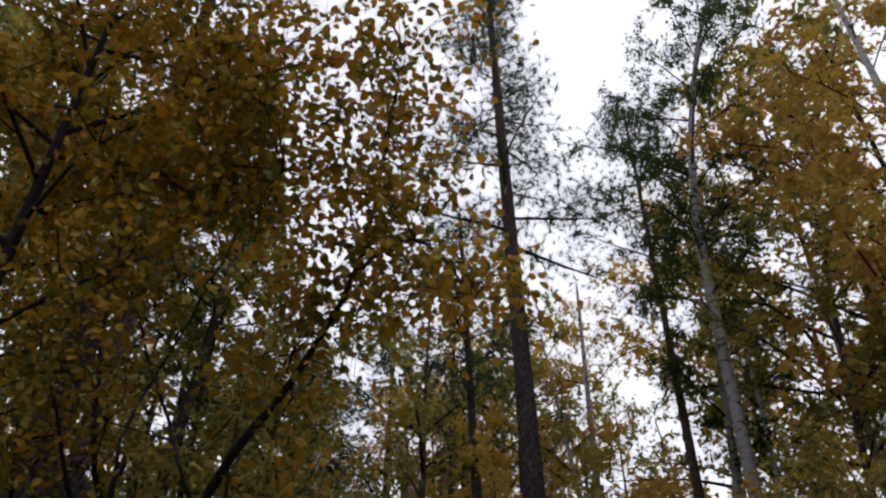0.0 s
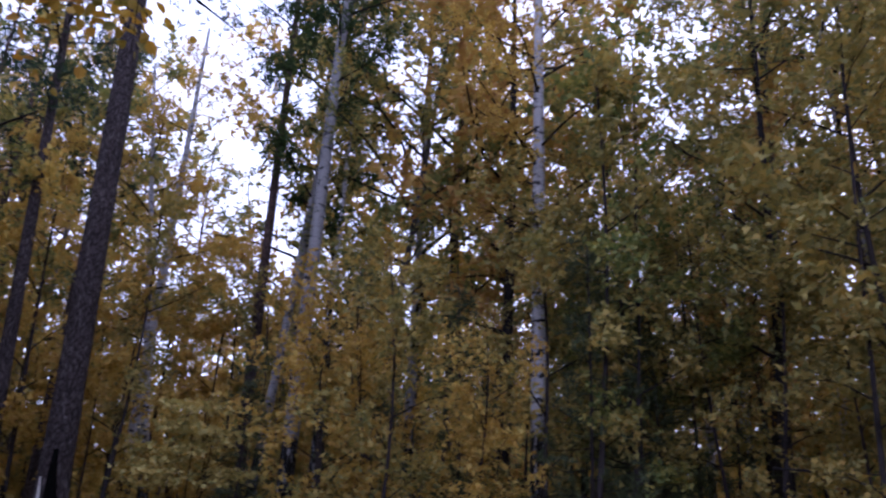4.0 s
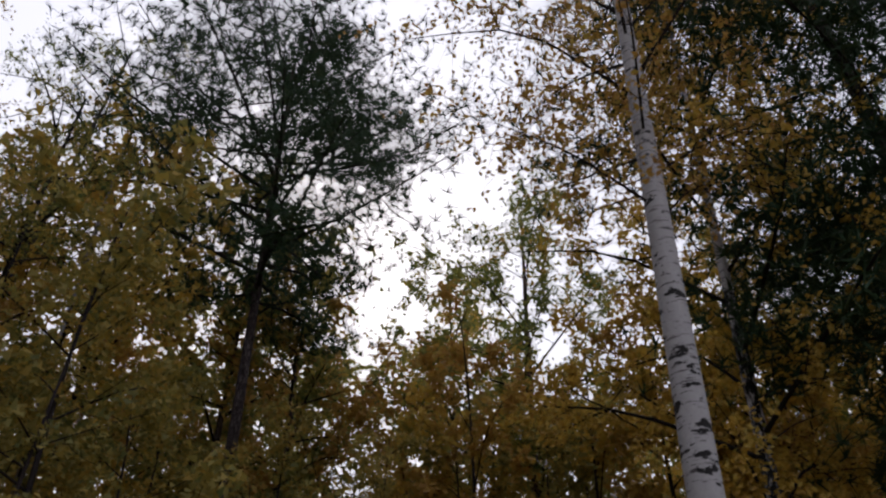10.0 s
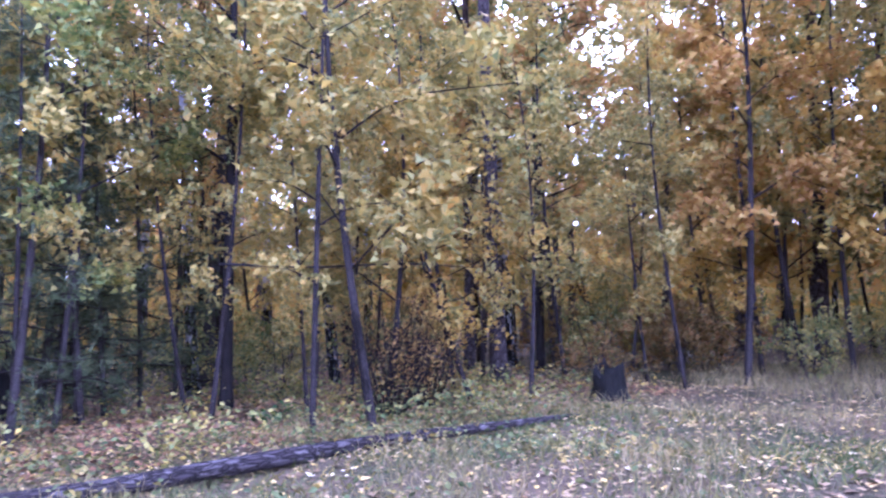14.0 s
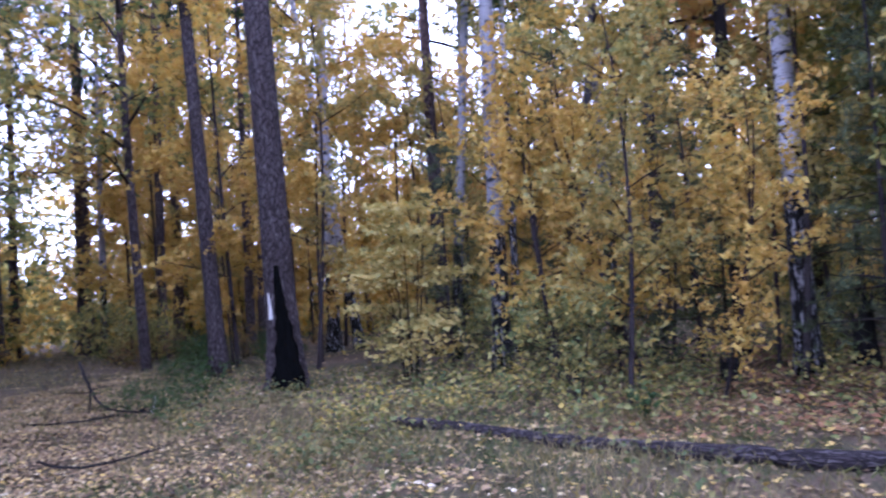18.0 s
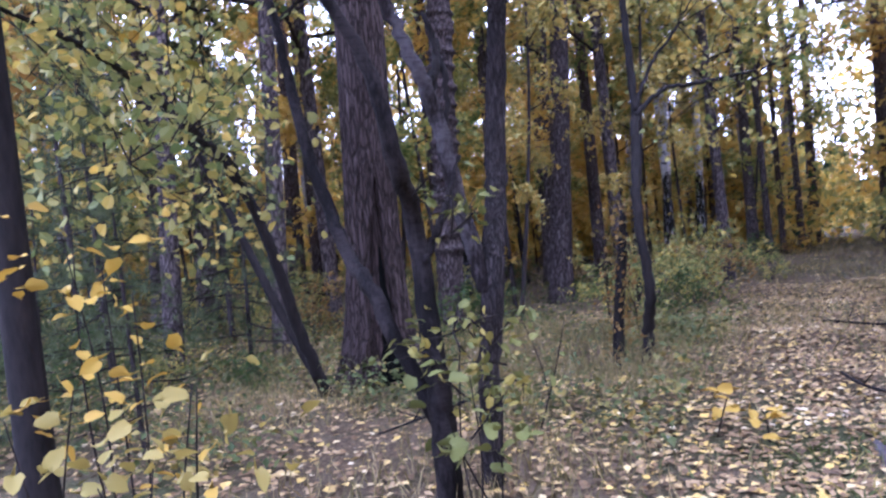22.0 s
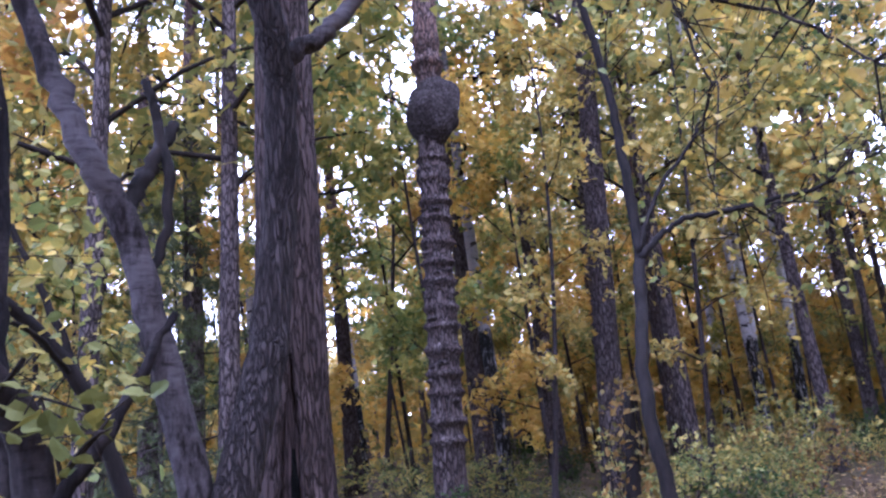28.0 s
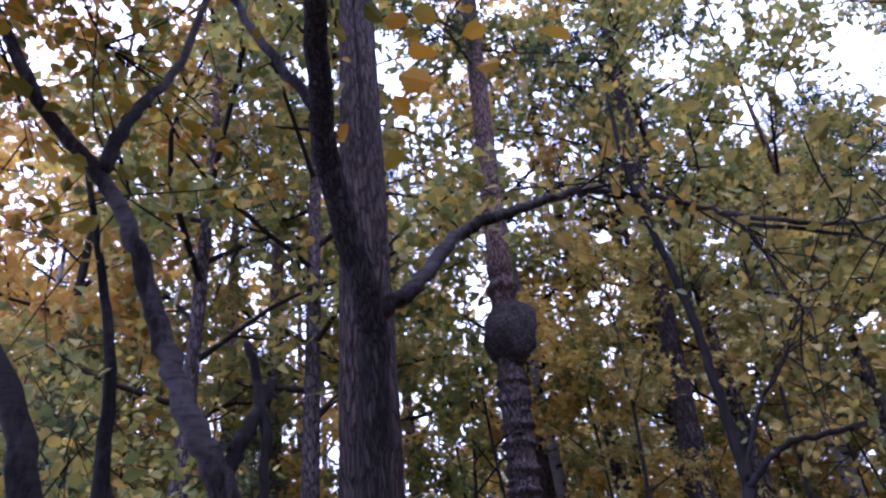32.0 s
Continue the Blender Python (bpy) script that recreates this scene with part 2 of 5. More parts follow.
def bark_birch(name, dark_to, pale=1.0):
    m, nt, nd, lk, bs = material(name)
    v = coords(nd, lk, (1, 1, 1))
    streak = noise_tex(nd, lk, coords(nd, lk, (3, 3, 26)), 1.6, 4, 0.6)
    s = ramp(nd, [(0.36, (1, 1, 1)), (0.42, (0, 0, 0))])
    lk.new(streak, s.inputs[0])
    blotch = noise_tex(nd, lk, coords(nd, lk, (2.4, 2.4, 5.2)), 1.9, 5, 0.6)
    b = ramp(nd, [(0.57, (0, 0, 0)), (0.6, (1, 1, 1))])
    lk.new(blotch, b.inputs[0])
    tc, sep = nd.new("ShaderNodeTexCoord"), nd.new("ShaderNodeSeparateXYZ")
    lk.new(tc.outputs["Object"], sep.inputs[0])
    hgt = nd.new("ShaderNodeMapRange")
    hgt.inputs[1].default_value, hgt.inputs[2].default_value = dark_to + 0.25, dark_to - 0.25
    lk.new(sep.outputs[2], hgt.inputs[0])
    rough = noise_tex(nd, lk, coords(nd, lk, (13, 13, 3)), 1.3, 5, 0.75)
    low = ramp(nd, [(0.7, (0, 0, 0)), (0.74, (1, 1, 1))])
    lk.new(math_node(nd, lk, "ADD", math_node(nd, lk, "MULTIPLY", rough, 0.5), math_node(nd, lk, "MULTIPLY", hgt.outputs[0], 0.5)), low.inputs[0])
    fine = noise_tex(nd, lk, v, 30, 4, 0.6)
    white = mixc(nd, lk, fine, tuple(pale * k for k in (0.36, 0.34, 0.345)), tuple(pale * k for k in (0.55, 0.53, 0.53)))
    c = mixc(nd, lk, s.outputs[0], white, (0.09, 0.08, 0.08))
    c = mixc(nd, lk, b.outputs[0], c, (0.022, 0.02, 0.02))
    c = mixc(nd, lk, low.outputs[0], c, (0.007, 0.007, 0.007))
    lk.new(c, bs.inputs["Base Color"])
    bs.inputs["Roughness"].default_value = 0.7
    bump(nd, lk, bs, math_node(nd, lk, "SUBTRACT", rough, math_node(nd, lk, "MULTIPLY", streak, 0.4)), 0.5, 0.01)
    return m


def bark_plain(name, a, b, scale=(1, 1, 0.25), rough=0.85, freq=26, lichen=0.2):
    m, nt, nd, lk, bs = material(name)
    n1 = noise_tex(nd, lk, coords(nd, lk, scale), freq, 6, 0.65)
    n2 = noise_tex(nd, lk, coords(nd, lk, (1, 1, 0.6)), 2.2, 3)
    r = ramp(nd, [(0.3, a), (0.7, b)])
    lk.new(n1, r.inputs[0])
    c = mixc(nd, lk, math_node(nd, lk, "MULTIPLY", n2, lichen), r.outputs[0], (0.13, 0.13, 0.125))
    lk.new(c, bs.inputs["Base Color"])
    bs.inputs["Roughness"].default_value = rough
    bump(nd, lk, bs, n1, 0.6, 0.008)
    return m


pine_bark = bark_pine("pine_bark", (0.13, 0.1, 0.098), (0.2, 0.1, 0.06), 12.0, 17.0)
old_pine_bark = bark_pine("old_pine_bark", (0.072, 0.045, 0.041), (0.2, 0.12, 0.08), 14.0, 18.0, 1.0, (1, 1, 0.15), (0.012, 0.008, 0.007), (0.2, 0.145, 0.135))
pine_bark_red = bark_pine("reddish_pine_bark", (0.125, 0.086, 0.08), (0.34, 0.19, 0.14), 6.6, 8.2)
# pine bark for farther trunks, the light on them mixed into its colour
lit_pine_bark = bark_pine("lit_pine_bark", (0.21, 0.165, 0.16), (0.32, 0.18, 0.13), 8.0, 11.0)
birch_bark = bark_birch("birch_bark", 2.9, 0.8)
birch_bark_dark = bark_birch("dark_birch_bark", 7.0)
# white birch bark dimmed in colour, for the shade inside dense crowns
birch_bark_shaded = bark_birch("shaded_birch_bark", 2.9, 0.5)
birch_bark_clean = bark_birch("white_birch_bark", 2.6, 0.85)
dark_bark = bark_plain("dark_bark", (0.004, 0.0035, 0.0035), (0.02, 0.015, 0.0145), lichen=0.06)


def bark_patchy(name, light, dark, patch):
    """Smooth grey bark with lenticel lines, broken by rough dark patches."""
    m, nt, nd, lk, bs = material(name)
    lines = noise_tex(nd, lk, coords(nd, lk, (14, 14, 60)), 1.0, 5, 0.65)
    rough = noise_tex(nd, lk, coords(nd, lk, (52, 52, 17)), 1.0, 6, 0.7)
    big = noise_tex(nd, lk, coords(nd, lk, (3.5, 3.5, 1.3)), 1.0, 4, 0.6)
    r = ramp(nd, [(0.32, tuple(k * 0.4 for k in light)), (0.48, light), (0.75, tuple(k * 1.35 for k in light))])
    lk.new(lines, r.inputs[0])
    r2 = ramp(nd, [(0.35, tuple(k * 0.3 for k in dark)), (0.65, dark)])
    lk.new(rough, r2.inputs[0])
    mask = ramp(nd, [(patch - 0.04, (1, 1, 1)), (patch + 0.05, (0, 0, 0))])
    lk.new(math_node(nd, lk, "ADD", math_node(nd, lk, "MULTIPLY", big, 0.75), math_node(nd, lk, "MULTIPLY", rough, 0.25)), mask.inputs[0])
    lk.new(mixc(nd, lk, mask.outputs[0], r.outputs[0], r2.outputs[0]), bs.inputs["Base Color"])
    bs.inputs["Roughness"].default_value = 0.8
    bump(nd, lk, bs, math_node(nd, lk, "ADD", rough, math_node(nd, lk, "MULTIPLY", lines, 0.4)), 0.9, 0.012)
    return m


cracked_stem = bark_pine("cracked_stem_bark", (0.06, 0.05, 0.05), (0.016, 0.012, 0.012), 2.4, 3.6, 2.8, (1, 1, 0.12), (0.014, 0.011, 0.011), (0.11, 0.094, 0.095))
stem_bark = bark_patchy("grey_stem_bark", (0.066, 0.057, 0.06), (0.02, 0.014, 0.014), 0.5)
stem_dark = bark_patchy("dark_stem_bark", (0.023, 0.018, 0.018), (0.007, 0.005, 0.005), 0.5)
young_bark = bark_patchy("young_stem_bark", (0.036, 0.029, 0.029), (0.016, 0.012, 0.011), 0.45)
# bark of the distant trunks; its paler tone stands in for mist
hazed_bark = bark_plain("hazed_grey_bark", (0.06, 0.05, 0.048), (0.17, 0.14, 0.135), freq=16)
grey_bark = bark_plain("grey_bark", (0.018, 0.015, 0.016), (0.075, 0.066, 0.066), freq=16)
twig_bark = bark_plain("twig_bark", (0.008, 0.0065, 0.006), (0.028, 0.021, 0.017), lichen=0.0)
charcoal = bark_plain("charred_wood", (0.001, 0.001, 0.001), (0.005, 0.005, 0.005), rough=0.95, lichen=0.0)
charcoal.node_tree.nodes["Principled BSDF"].inputs["Specular IOR Level"].default_value = 0.03
rot_wood = bark_pine("rotten_wood", (0.045, 0.021, 0.017), (0.045, 0.021, 0.017), 20.0, 30.0, 1.3, (1, 1, 0.07), (0.01, 0.006, 0.005), (0.1, 0.055, 0.045))
pale_wood = bark_plain("bare_pale_wood", (0.42, 0.38, 0.34), (0.66, 0.62, 0.57))


def ground_material():
    m, nt, nd, lk, bs = material("forest_floor")
    v = coords(nd, lk, (1, 1, 1))
    big, mid, fine = noise_tex(nd, lk, v, 0.35, 4), noise_tex(nd, lk, v, 3.0, 5, 0.65), noise_tex(nd, lk, v, 34, 6, 0.7)
    litter = ramp(nd, [(0.25, (0.02, 0.015, 0.011)), (0.5, (0.1, 0.073, 0.046)), (0.68, (0.18, 0.132, 0.086)), (0.8, (0.28, 0.215, 0.15))])
    lk.new(fine, litter.inputs[0])
    green = ramp(nd, [(0.3, (0.022, 0.028, 0.012)), (0.7, (0.075, 0.075, 0.03))])
    lk.new(fine, green.inputs[0])
    mask = ramp(nd, [(0.46, (0, 0, 0)), (0.6, (1, 1, 1))])
    lk.new(math_node(nd, lk, "ADD", math_node(nd, lk, "MULTIPLY", big, 0.6), math_node(nd, lk, "MULTIPLY", mid, 0.42)), mask.inputs[0])
    lk.new(mixc(nd, lk, mask.outputs[0], litter.outputs[0], green.outputs[0]), bs.inputs["Base Color"])
    bs.inputs["Roughness"].default_value = 0.95
    bump(nd, lk, bs, math_node(nd, lk, "ADD", fine, mid), 0.8, 0.05)
    return m


floor_mat = ground_material()


# ---- geometry helpers ----
def mesh_of(name, verts, quads=None, tris=None, mat=None, smooth=True):
    me = bpy.data.meshes.new(name)
    verts = np.asarray(verts, np.float32)
    nq, nt_ = (0 if quads is None else len(quads)), (0 if tris is None else len(tris))
    loops = np.concatenate([np.asarray(a, np.int32).ravel() for a in (quads, tris) if a is not None and len(a)])
    starts = np.concatenate([np.arange(nq) * 4, nq * 4 + np.arange(nt_) * 3]).astype(np.int32)
    me.vertices.add(len(verts))
    me.vertices.foreach_set("co", verts.ravel())
    me.loops.add(len(loops))
    me.loops.foreach_set("vertex_index", loops)
    me.polygons.add(nq + nt_)
    me.polygons.foreach_set("loop_start", starts)
    me.polygons.foreach_set("use_smooth", np.full(nq + nt_, smooth))
    me.update(calc_edges=True)
    if mat:
        me.materials.append(mat)
    return me


class Soup:
    """Vertices and faces gathered for one mesh."""

    def __init__(self):
        self.v, self.q, self.t, self.n = [], [], [], 0

    def add(self, v, q=None, t=None):
        v = np.asarray(v, float)
        if q is not None and len(q):
            self.q.append(np.asarray(q) + self.n)
        if t is not None and len(t):
            self.t.append(np.asarray(t) + self.n)
        self.v.append(v)
        self.n += len(v)

    def mesh(self, name, mat, smooth=True):
        return mesh_of(name, np.concatenate(self.v), np.concatenate(self.q) if self.q else None, np.concatenate(self.t) if self.t else None, mat, smooth)


def unit(a):
    return a / np.maximum(np.linalg.norm(a, axis=-1, keepdims=True), 1e-9)


def smooth_line(pts, n):
    """n points on a smooth curve through pts (Catmull-Rom)."""
    p = np.asarray(pts, float)
    if len(p) == 2:
        return p[0] + (p[1] - p[0]) * np.linspace(0, 1, n)[:, None]
    p = np.vstack([2 * p[0] - p[1], p, 2 * p[-1] - p[-2]])
    s = np.linspace(0, len(p) - 3 - 1e-6, n)
    i, u = s.astype(int), (s % 1)[:, None]
    a, b, c, d = p[i], p[i + 1], p[i + 2], p[i + 3]
    return 0.5 * (2 * b + (c - a) * u + (2 * a - 5 * b + 4 * c - d) * u ** 2 + (3 * b - a - 3 * c + d) * u ** 3)


def tube(soup, pts, radii, sides=6, rough=None, cap=True):
    p = np.asarray(pts, float)
    n = len(p)
    r = np.interp(np.linspace(0, 1, n), np.linspace(0, 1, len(radii)), radii)
    t = unit(np.gradient(p, axis=0))
    ref = np.array([0.0, 1.0, 0.0]) if abs(t[:, 1]).mean() < 0.8 else np.array([1.0, 0.0, 0.0])
    u = unit(np.cross(t, ref))
    w = np.cross(t, u)
    a = np.linspace(0, 2 * np.pi, sides, endpoint=False)
    rr = r[:, None] * np.ones(sides)
    if rough is not None:
        rr = rr * rough
    ring = p[:, None] + rr[..., None] * (np.cos(a)[None, :, None] * u[:, None] + np.sin(a)[None, :, None] * w[:, None])
    i, k = np.meshgrid(np.arange(n - 1), np.arange(sides), indexing="ij")
    k2 = (k + 1) % sides
    q = np.stack([i * sides + k, i * sides + k2, (i + 1) * sides + k2, (i + 1) * sides + k], -1).reshape(-1, 4)
    v = ring.reshape(-1, 3)
    tris = None
    if cap:
        m = len(v)
        v = np.vstack([v, p[0], p[-1]])
        ks = np.arange(sides)
        tris = np.vstack([np.stack([np.full(sides, m), (ks + 1) % sides, ks], 1), np.stack([np.full(sides, m + 1), (n - 1) * sides + ks, (n - 1) * sides + (ks + 1) % sides], 1)])
    soup.add(v, q, tris)


def wobble(rng, n, sides, amount, along=6):
    """Smooth radius noise for a trunk, n rings by sides."""
    c = rng.normal(0, 1, (max(3, n // along), sides))
    f = np.abs(np.fft.fftfreq(sides)) * sides
    c = np.real(np.fft.ifft(np.fft.fft(c, axis=1) * (1 / (1 + (f / 3) ** 2)), axis=1))
    s = np.linspace(0, len(c) - 1.001, n)
    i, u = s.astype(int), (s % 1)[:, None]
    return 1 + amount * (c[i] * (1 - u) + c[i + 1] * u)


def leaf_cards(soup, centres, size, rng, flat=0.5, narrow=0.62, round_=False):
    """A folded leaf at each centre: four corners, or six for the round leaves close by."""
    n = len(centres)
    nrm = unit(rng.normal(0, 1, (n, 3)) + np.array([0, 0, flat * 2.0]))
    u = unit(np.cross(nrm, rng.normal(0, 1, (n, 3))))
    w = np.cross(nrm, u)
    s = (size * rng.uniform(0.65, 1.3, n))[:, None]
    a, c = centres - u * s * 0.5, centres + u * s * 0.5
    if round_:
        b1, b2 = centres - u * s * 0.22 + nrm * s * 0.12, centres + u * s * 0.2 + nrm * s * 0.1
        v = np.stack([a, b1 + w * s * narrow * 0.5, b2 + w * s * narrow * 0.42, c, b2 - w * s * narrow * 0.42, b1 - w * s * narrow * 0.5], 1).reshape(-1, 3)
        i = np.arange(n)[:, None] * 6
        soup.add(v, np.vstack([i + np.array([0, 1, 2, 3]), i + np.array([0, 3, 4, 5])]))
        return
    mid = centres - u * s * 0.08 + nrm * s * 0.10
    b, d = mid + w * s * narrow * 0.5, mid - w * s * narrow * 0.5
    soup.add(np.stack([a, b, c, d], 1).reshape(-1, 3), np.arange(4 * n).reshape(-1, 4))


def leaf_tris(soup, centres, size, rng, flat=0.5):
    """A small three-cornered leaf at each centre, for crowns past a few metres."""
    n = len(centres)
    nrm = unit(rng.normal(0, 1, (n, 3)) + np.array([0, 0, flat * 2.0]))
    u = unit(np.cross(nrm, rng.normal(0, 1, (n, 3))))
    w = np.cross(nrm, u)
    s = (size * rng.uniform(0.65, 1.35, n))[:, None]
    soup.add(np.stack([centres - u * s * 0.45 + w * s * 0.36, centres + u * s * 0.6, centres - u * s * 0.35 - w * s * 0.38], 1).reshape(-1, 3), None, np.arange(3 * n).reshape(-1, 3))


def needle_tufts(soup, centres, size, rng, each=12):
    n = len(centres) * each
    c = np.repeat(centres, each, 0)
    d = unit(rng.normal(0, 1, (n, 3)) + np.array([0, 0, 0.5]))
    s = unit(np.cross(d, rng.normal(0, 1, (n, 3)))) * size * 0.055
    L = (size * rng.uniform(0.7, 1.2, n))[:, None]
    soup.add(np.stack([c - s, c + s, c + d * L], 1).reshape(-1, 3), None, np.arange(3 * n).reshape(-1, 3))


GROUPS = {"pine_tree": "pines of the wood", "birch_tree": "birches of the wood", "aspen_tree": "aspens of the wood", "young_tree": "young trees under the canopy", "shrub": "low shrubs of the understory", "young_spruce": "young spruces among the birches", "aspen_sapling": "aspen saplings by the path", "cherry_tree": "leaning dark trees by the path"}


def part(name, me, parent, label=""):
    ob = new(name, me)
    ob.parent = parent
    if label:
        ob["label"] = label
    return ob


def thing(name, place, label, category, group=""):
    ob = new(name)
    ob.empty_display_size = 0.2
    ob.location = place
    return tagged(ob, label, category, group or GROUPS.get(name, ""))


def ground_z(x, y):
    x, y = np.asarray(x, float), np.asarray(y, float)
    return 0.05 * np.sin(0.7 * x + 0.3) * np.cos(0.6 * y) + 0.03 * np.sin(1.9 * x + 1.2 * y) + 0.02 * np.sin(3.1 * y - 2.3 * x)


TRAIL = np.array([(9.5, 3.0), (4.0, 4.2), (-1.0, 4.3), (-4.5, 4.4), (-7.0, 5.4), (-9.6, 7.3), (-14.0, 11.0), (-20.0, 15.6), (-30.0, 23.0), (-46.0, 36.0)])


def trail_gap(x, y):
    """Distance to the middle of the foot path."""
    p = np.stack([np.asarray(x, float), np.asarray(y, float)], -1)
    best = np.full(p.shape[:-1], 1e9)
    for a, b in zip(TRAIL[:-1], TRAIL[1:]):
        ab = b - a
        u = np.clip(((p - a) @ ab) / (ab @ ab), 0, 1)
        best = np.minimum(best, np.linalg.norm(p - a - u[..., None] * ab, axis=-1))
    return best


# ---- ground: one sheet to the horizon ----
def build_ground():
    near = np.linspace(-40, 40, 161)
    far = np.array([60, 100, 200, 500, 1500.0])
    g = np.concatenate([-far[::-1], near, far])
    X, Y = np.meshgrid(g, g, indexing="ij")
    fade = np.clip(1.5 - np.hypot(X, Y) / 60, 0, 1)
    Z = ground_z(X, Y) * fade
    n = len(g)
    i, k = np.meshgrid(np.arange(n - 1), np.arange(n - 1), indexing="ij")
    q = np.stack([i * n + k, (i + 1) * n + k, (i + 1) * n + k + 1, i * n + k + 1], -1).reshape(-1, 4)
    ob = new("ground", mesh_of("ground", np.stack([X, Y, Z], -1).reshape(-1, 3), q, None, floor_mat))
    tagged(ob, "brown forest floor of soil, litter and low moss", "ground", "", "structure")


build_ground()


# ---- trees ----
def crown_on(limbs, leaves, rng, axis, z0, z1, rad, count, leaf, spread=0.3, rise=0.5, needles=False, profile=1.0, nlimb=14, limb_r=0.035):
    """Limbs and twigs along a trunk's axis, a function of height; leaves sit in sprays along the twigs."""
    grown = []
    turn = rng.uniform(0, 6.28)
    single = isinstance(limbs, list)
    for j in range(nlimb):
        h = (j + rng.uniform(0.1, 0.9)) / nlimb
        z = z0 + (z1 - z0) * h
        turn += 2.4 + rng.normal(0, 0.4)
        shape = (math.sin(math.pi * (0.15 + 0.8 * h)) ** profile) if profile > 0 else (1.05 - h)
        L = rad * shape * (rng.uniform(0.8, 1.12) if needles else rng.uniform(0.6, 1.3)) + 0.15
        up = rise * rng.uniform(0.5, 1.5) + 0.35 * h
        d = np.array([math.cos(turn), math.sin(turn), up])
        a = axis(z)
        mid = a + d * L * 0.5 + rng.normal(0, 0.06 * L, 3)
        end = a + d * L * np.array([1, 1, 0.75]) + rng.normal(0, 0.08 * L, 3)
        line = smooth_line([a, mid, end], 6)
        one = Soup() if single else limbs
        r0 = limb_r * (0.5 + 0.5 * L / max(rad, 0.2)) * (1.1 - 0.6 * h)
        tube(one, line, [r0, r0 * 0.25], 5 if single else 4, cap=False)
        tips = [line[2:]]
        for _ in range(4):
            k = rng.integers(1, 5)
            b = line[k]
            e = b + unit(rng.normal(0, 1, 3) + d * 0.8) * L * rng.uniform(0.25, 0.55)
            tw = smooth_line([b, (b + e) / 2 + rng.normal(0, 0.03 * L, 3), e], 4)
            tube(one, tw, [r0 * 0.45, r0 * 0.12], 3, cap=False)
            tips.append(tw[1:])
        if single:
            limbs.append(one)
        grown.append((np.vstack(tips), one, L, d))
    if needles:
        w = np.concatenate([g[0] for g in grown])
        c = w[rng.integers(0, len(w), count)] + rng.normal(0, spread, (count, 3)) * np.array([1, 1, 0.5])
        needle_tufts(leaves, c, leaf, rng)
        return
    total, size = sum(g[2] for g in grown), leaf * 0.84
    for tips, one, L, d in grown:
        k = max(3, int(count * 1.7 * L / total / 10))
        base = tips[rng.integers(0, len(tips), k)]
        way = unit(rng.normal(0, 1, (k, 3)) + d * 0.5 + np.array([0, 0, -0.2]))
        ln = spread * rng.uniform(0.7, 2.3, (k, 1))
        u = rng.uniform(0.1, 1.05, (k, 10, 1))
        c = base[:, None] + way[:, None] * ln[:, None] * u + np.array([0, 0, -0.25]) * ln[:, None] * u * u + rng.normal(0, 0.5 * size, (k, 10, 3))
        (leaf_cards if single else leaf_tris)(leaves, c.reshape(-1, 3), size * (1.0 if single else 1.12), rng)
        if single:
            w = unit(np.cross(way, rng.normal(0, 1, (k, 3)))) * 0.004
            one.add(np.stack([base - w, base + w, base + way * ln + np.array([0, 0, -0.2]) * ln], 1).reshape(-1, 3), None, np.arange(3 * k).reshape(-1, 3))


def tree(name, label, x, y, r, h, lean=(0, 0), bark=None, crown=None, leafmat=None, seed=0, sides=14, bend=0.0, flare=1.5, limbmat=None, taper=0.25, group="", rings=40, roughness=0.03, needles=False, single=True, bulge=None, sweep=(0, 0, 1), furrow=0.0, carve=None, **kw):
    rng = np.random.default_rng(seed + 1)
    z = float(ground_z(x, y)) - 0.06
    ob = thing(name, (x, y, z), label, "tree", group)
    bx, by = rng.normal(0, 1, 2) * bend
    def axis(q):
        s = q / h
        over = max(0.0, q - sweep[2]) ** 2
        return np.array([lean[0] * q + bx * math.sin(math.pi * s) + sweep[0] * over, lean[1] * q + by * math.sin(math.pi * s) + sweep[1] * over, q])
    zs = np.linspace(0, h, rings)
    pts = np.array([axis(q) for q in zs])
    rad = r * (1 - (1 - taper) * (zs / h) ** 1.1) + r * (flare - 1) * np.exp(-zs / (1.6 * r + 0.12))
    if bulge:
        rad = rad + np.array([bulge(q) for q in zs])
    s = Soup()
    skin = wobble(rng, rings, sides, roughness, 3)
    if furrow:
        A, Z = np.meshgrid(np.linspace(0, 2 * np.pi, sides, endpoint=False), zs)
        n = max(7, round(2 * math.pi * r / 0.075))
        plate = np.abs(((n * A / (2 * np.pi) + 0.45 * np.sin(2.6 * Z + 2 * A) + 0.3 * np.sin(7.3 * Z + 3 * A + seed)) % 1) - 0.5) * 2
        step = np.abs(((Z / 0.17 + 2.2 * np.sin(3 * A + 1) + 1.3 * np.sin(7 * A)) % 1) - 0.5) * 2
        skin = skin - furrow * (np.clip((plate - 0.72) / 0.28, 0, 1) + 0.45 * np.clip((step - 0.82) / 0.18, 0, 1)) / r
    if carve:
        skin = skin * np.array([[carve((a + math.pi) % (2 * math.pi), q) for a in np.linspace(0, 2 * math.pi, sides, endpoint=False)] for q in zs])
    tube(s, pts, rad, sides, skin)
    part("trunk", s.mesh("trunk", bark), ob)
    if crown:
        limbs, leaves = ([] if single else Soup()), Soup()
        crown_on(limbs, leaves, rng, axis, *crown, needles=needles, **kw)
        if single:
            for one in limbs:
                part("limb", one.mesh("limb", limbmat or twig_bark), ob)
        else:
            tagged(part("branchwork", limbs.mesh("branchwork", limbmat or twig_bark), ob), kind="stuff")
        tagged(part("crown", leaves.mesh("crown", leafmat, False), ob), kind="stuff")
    return ob


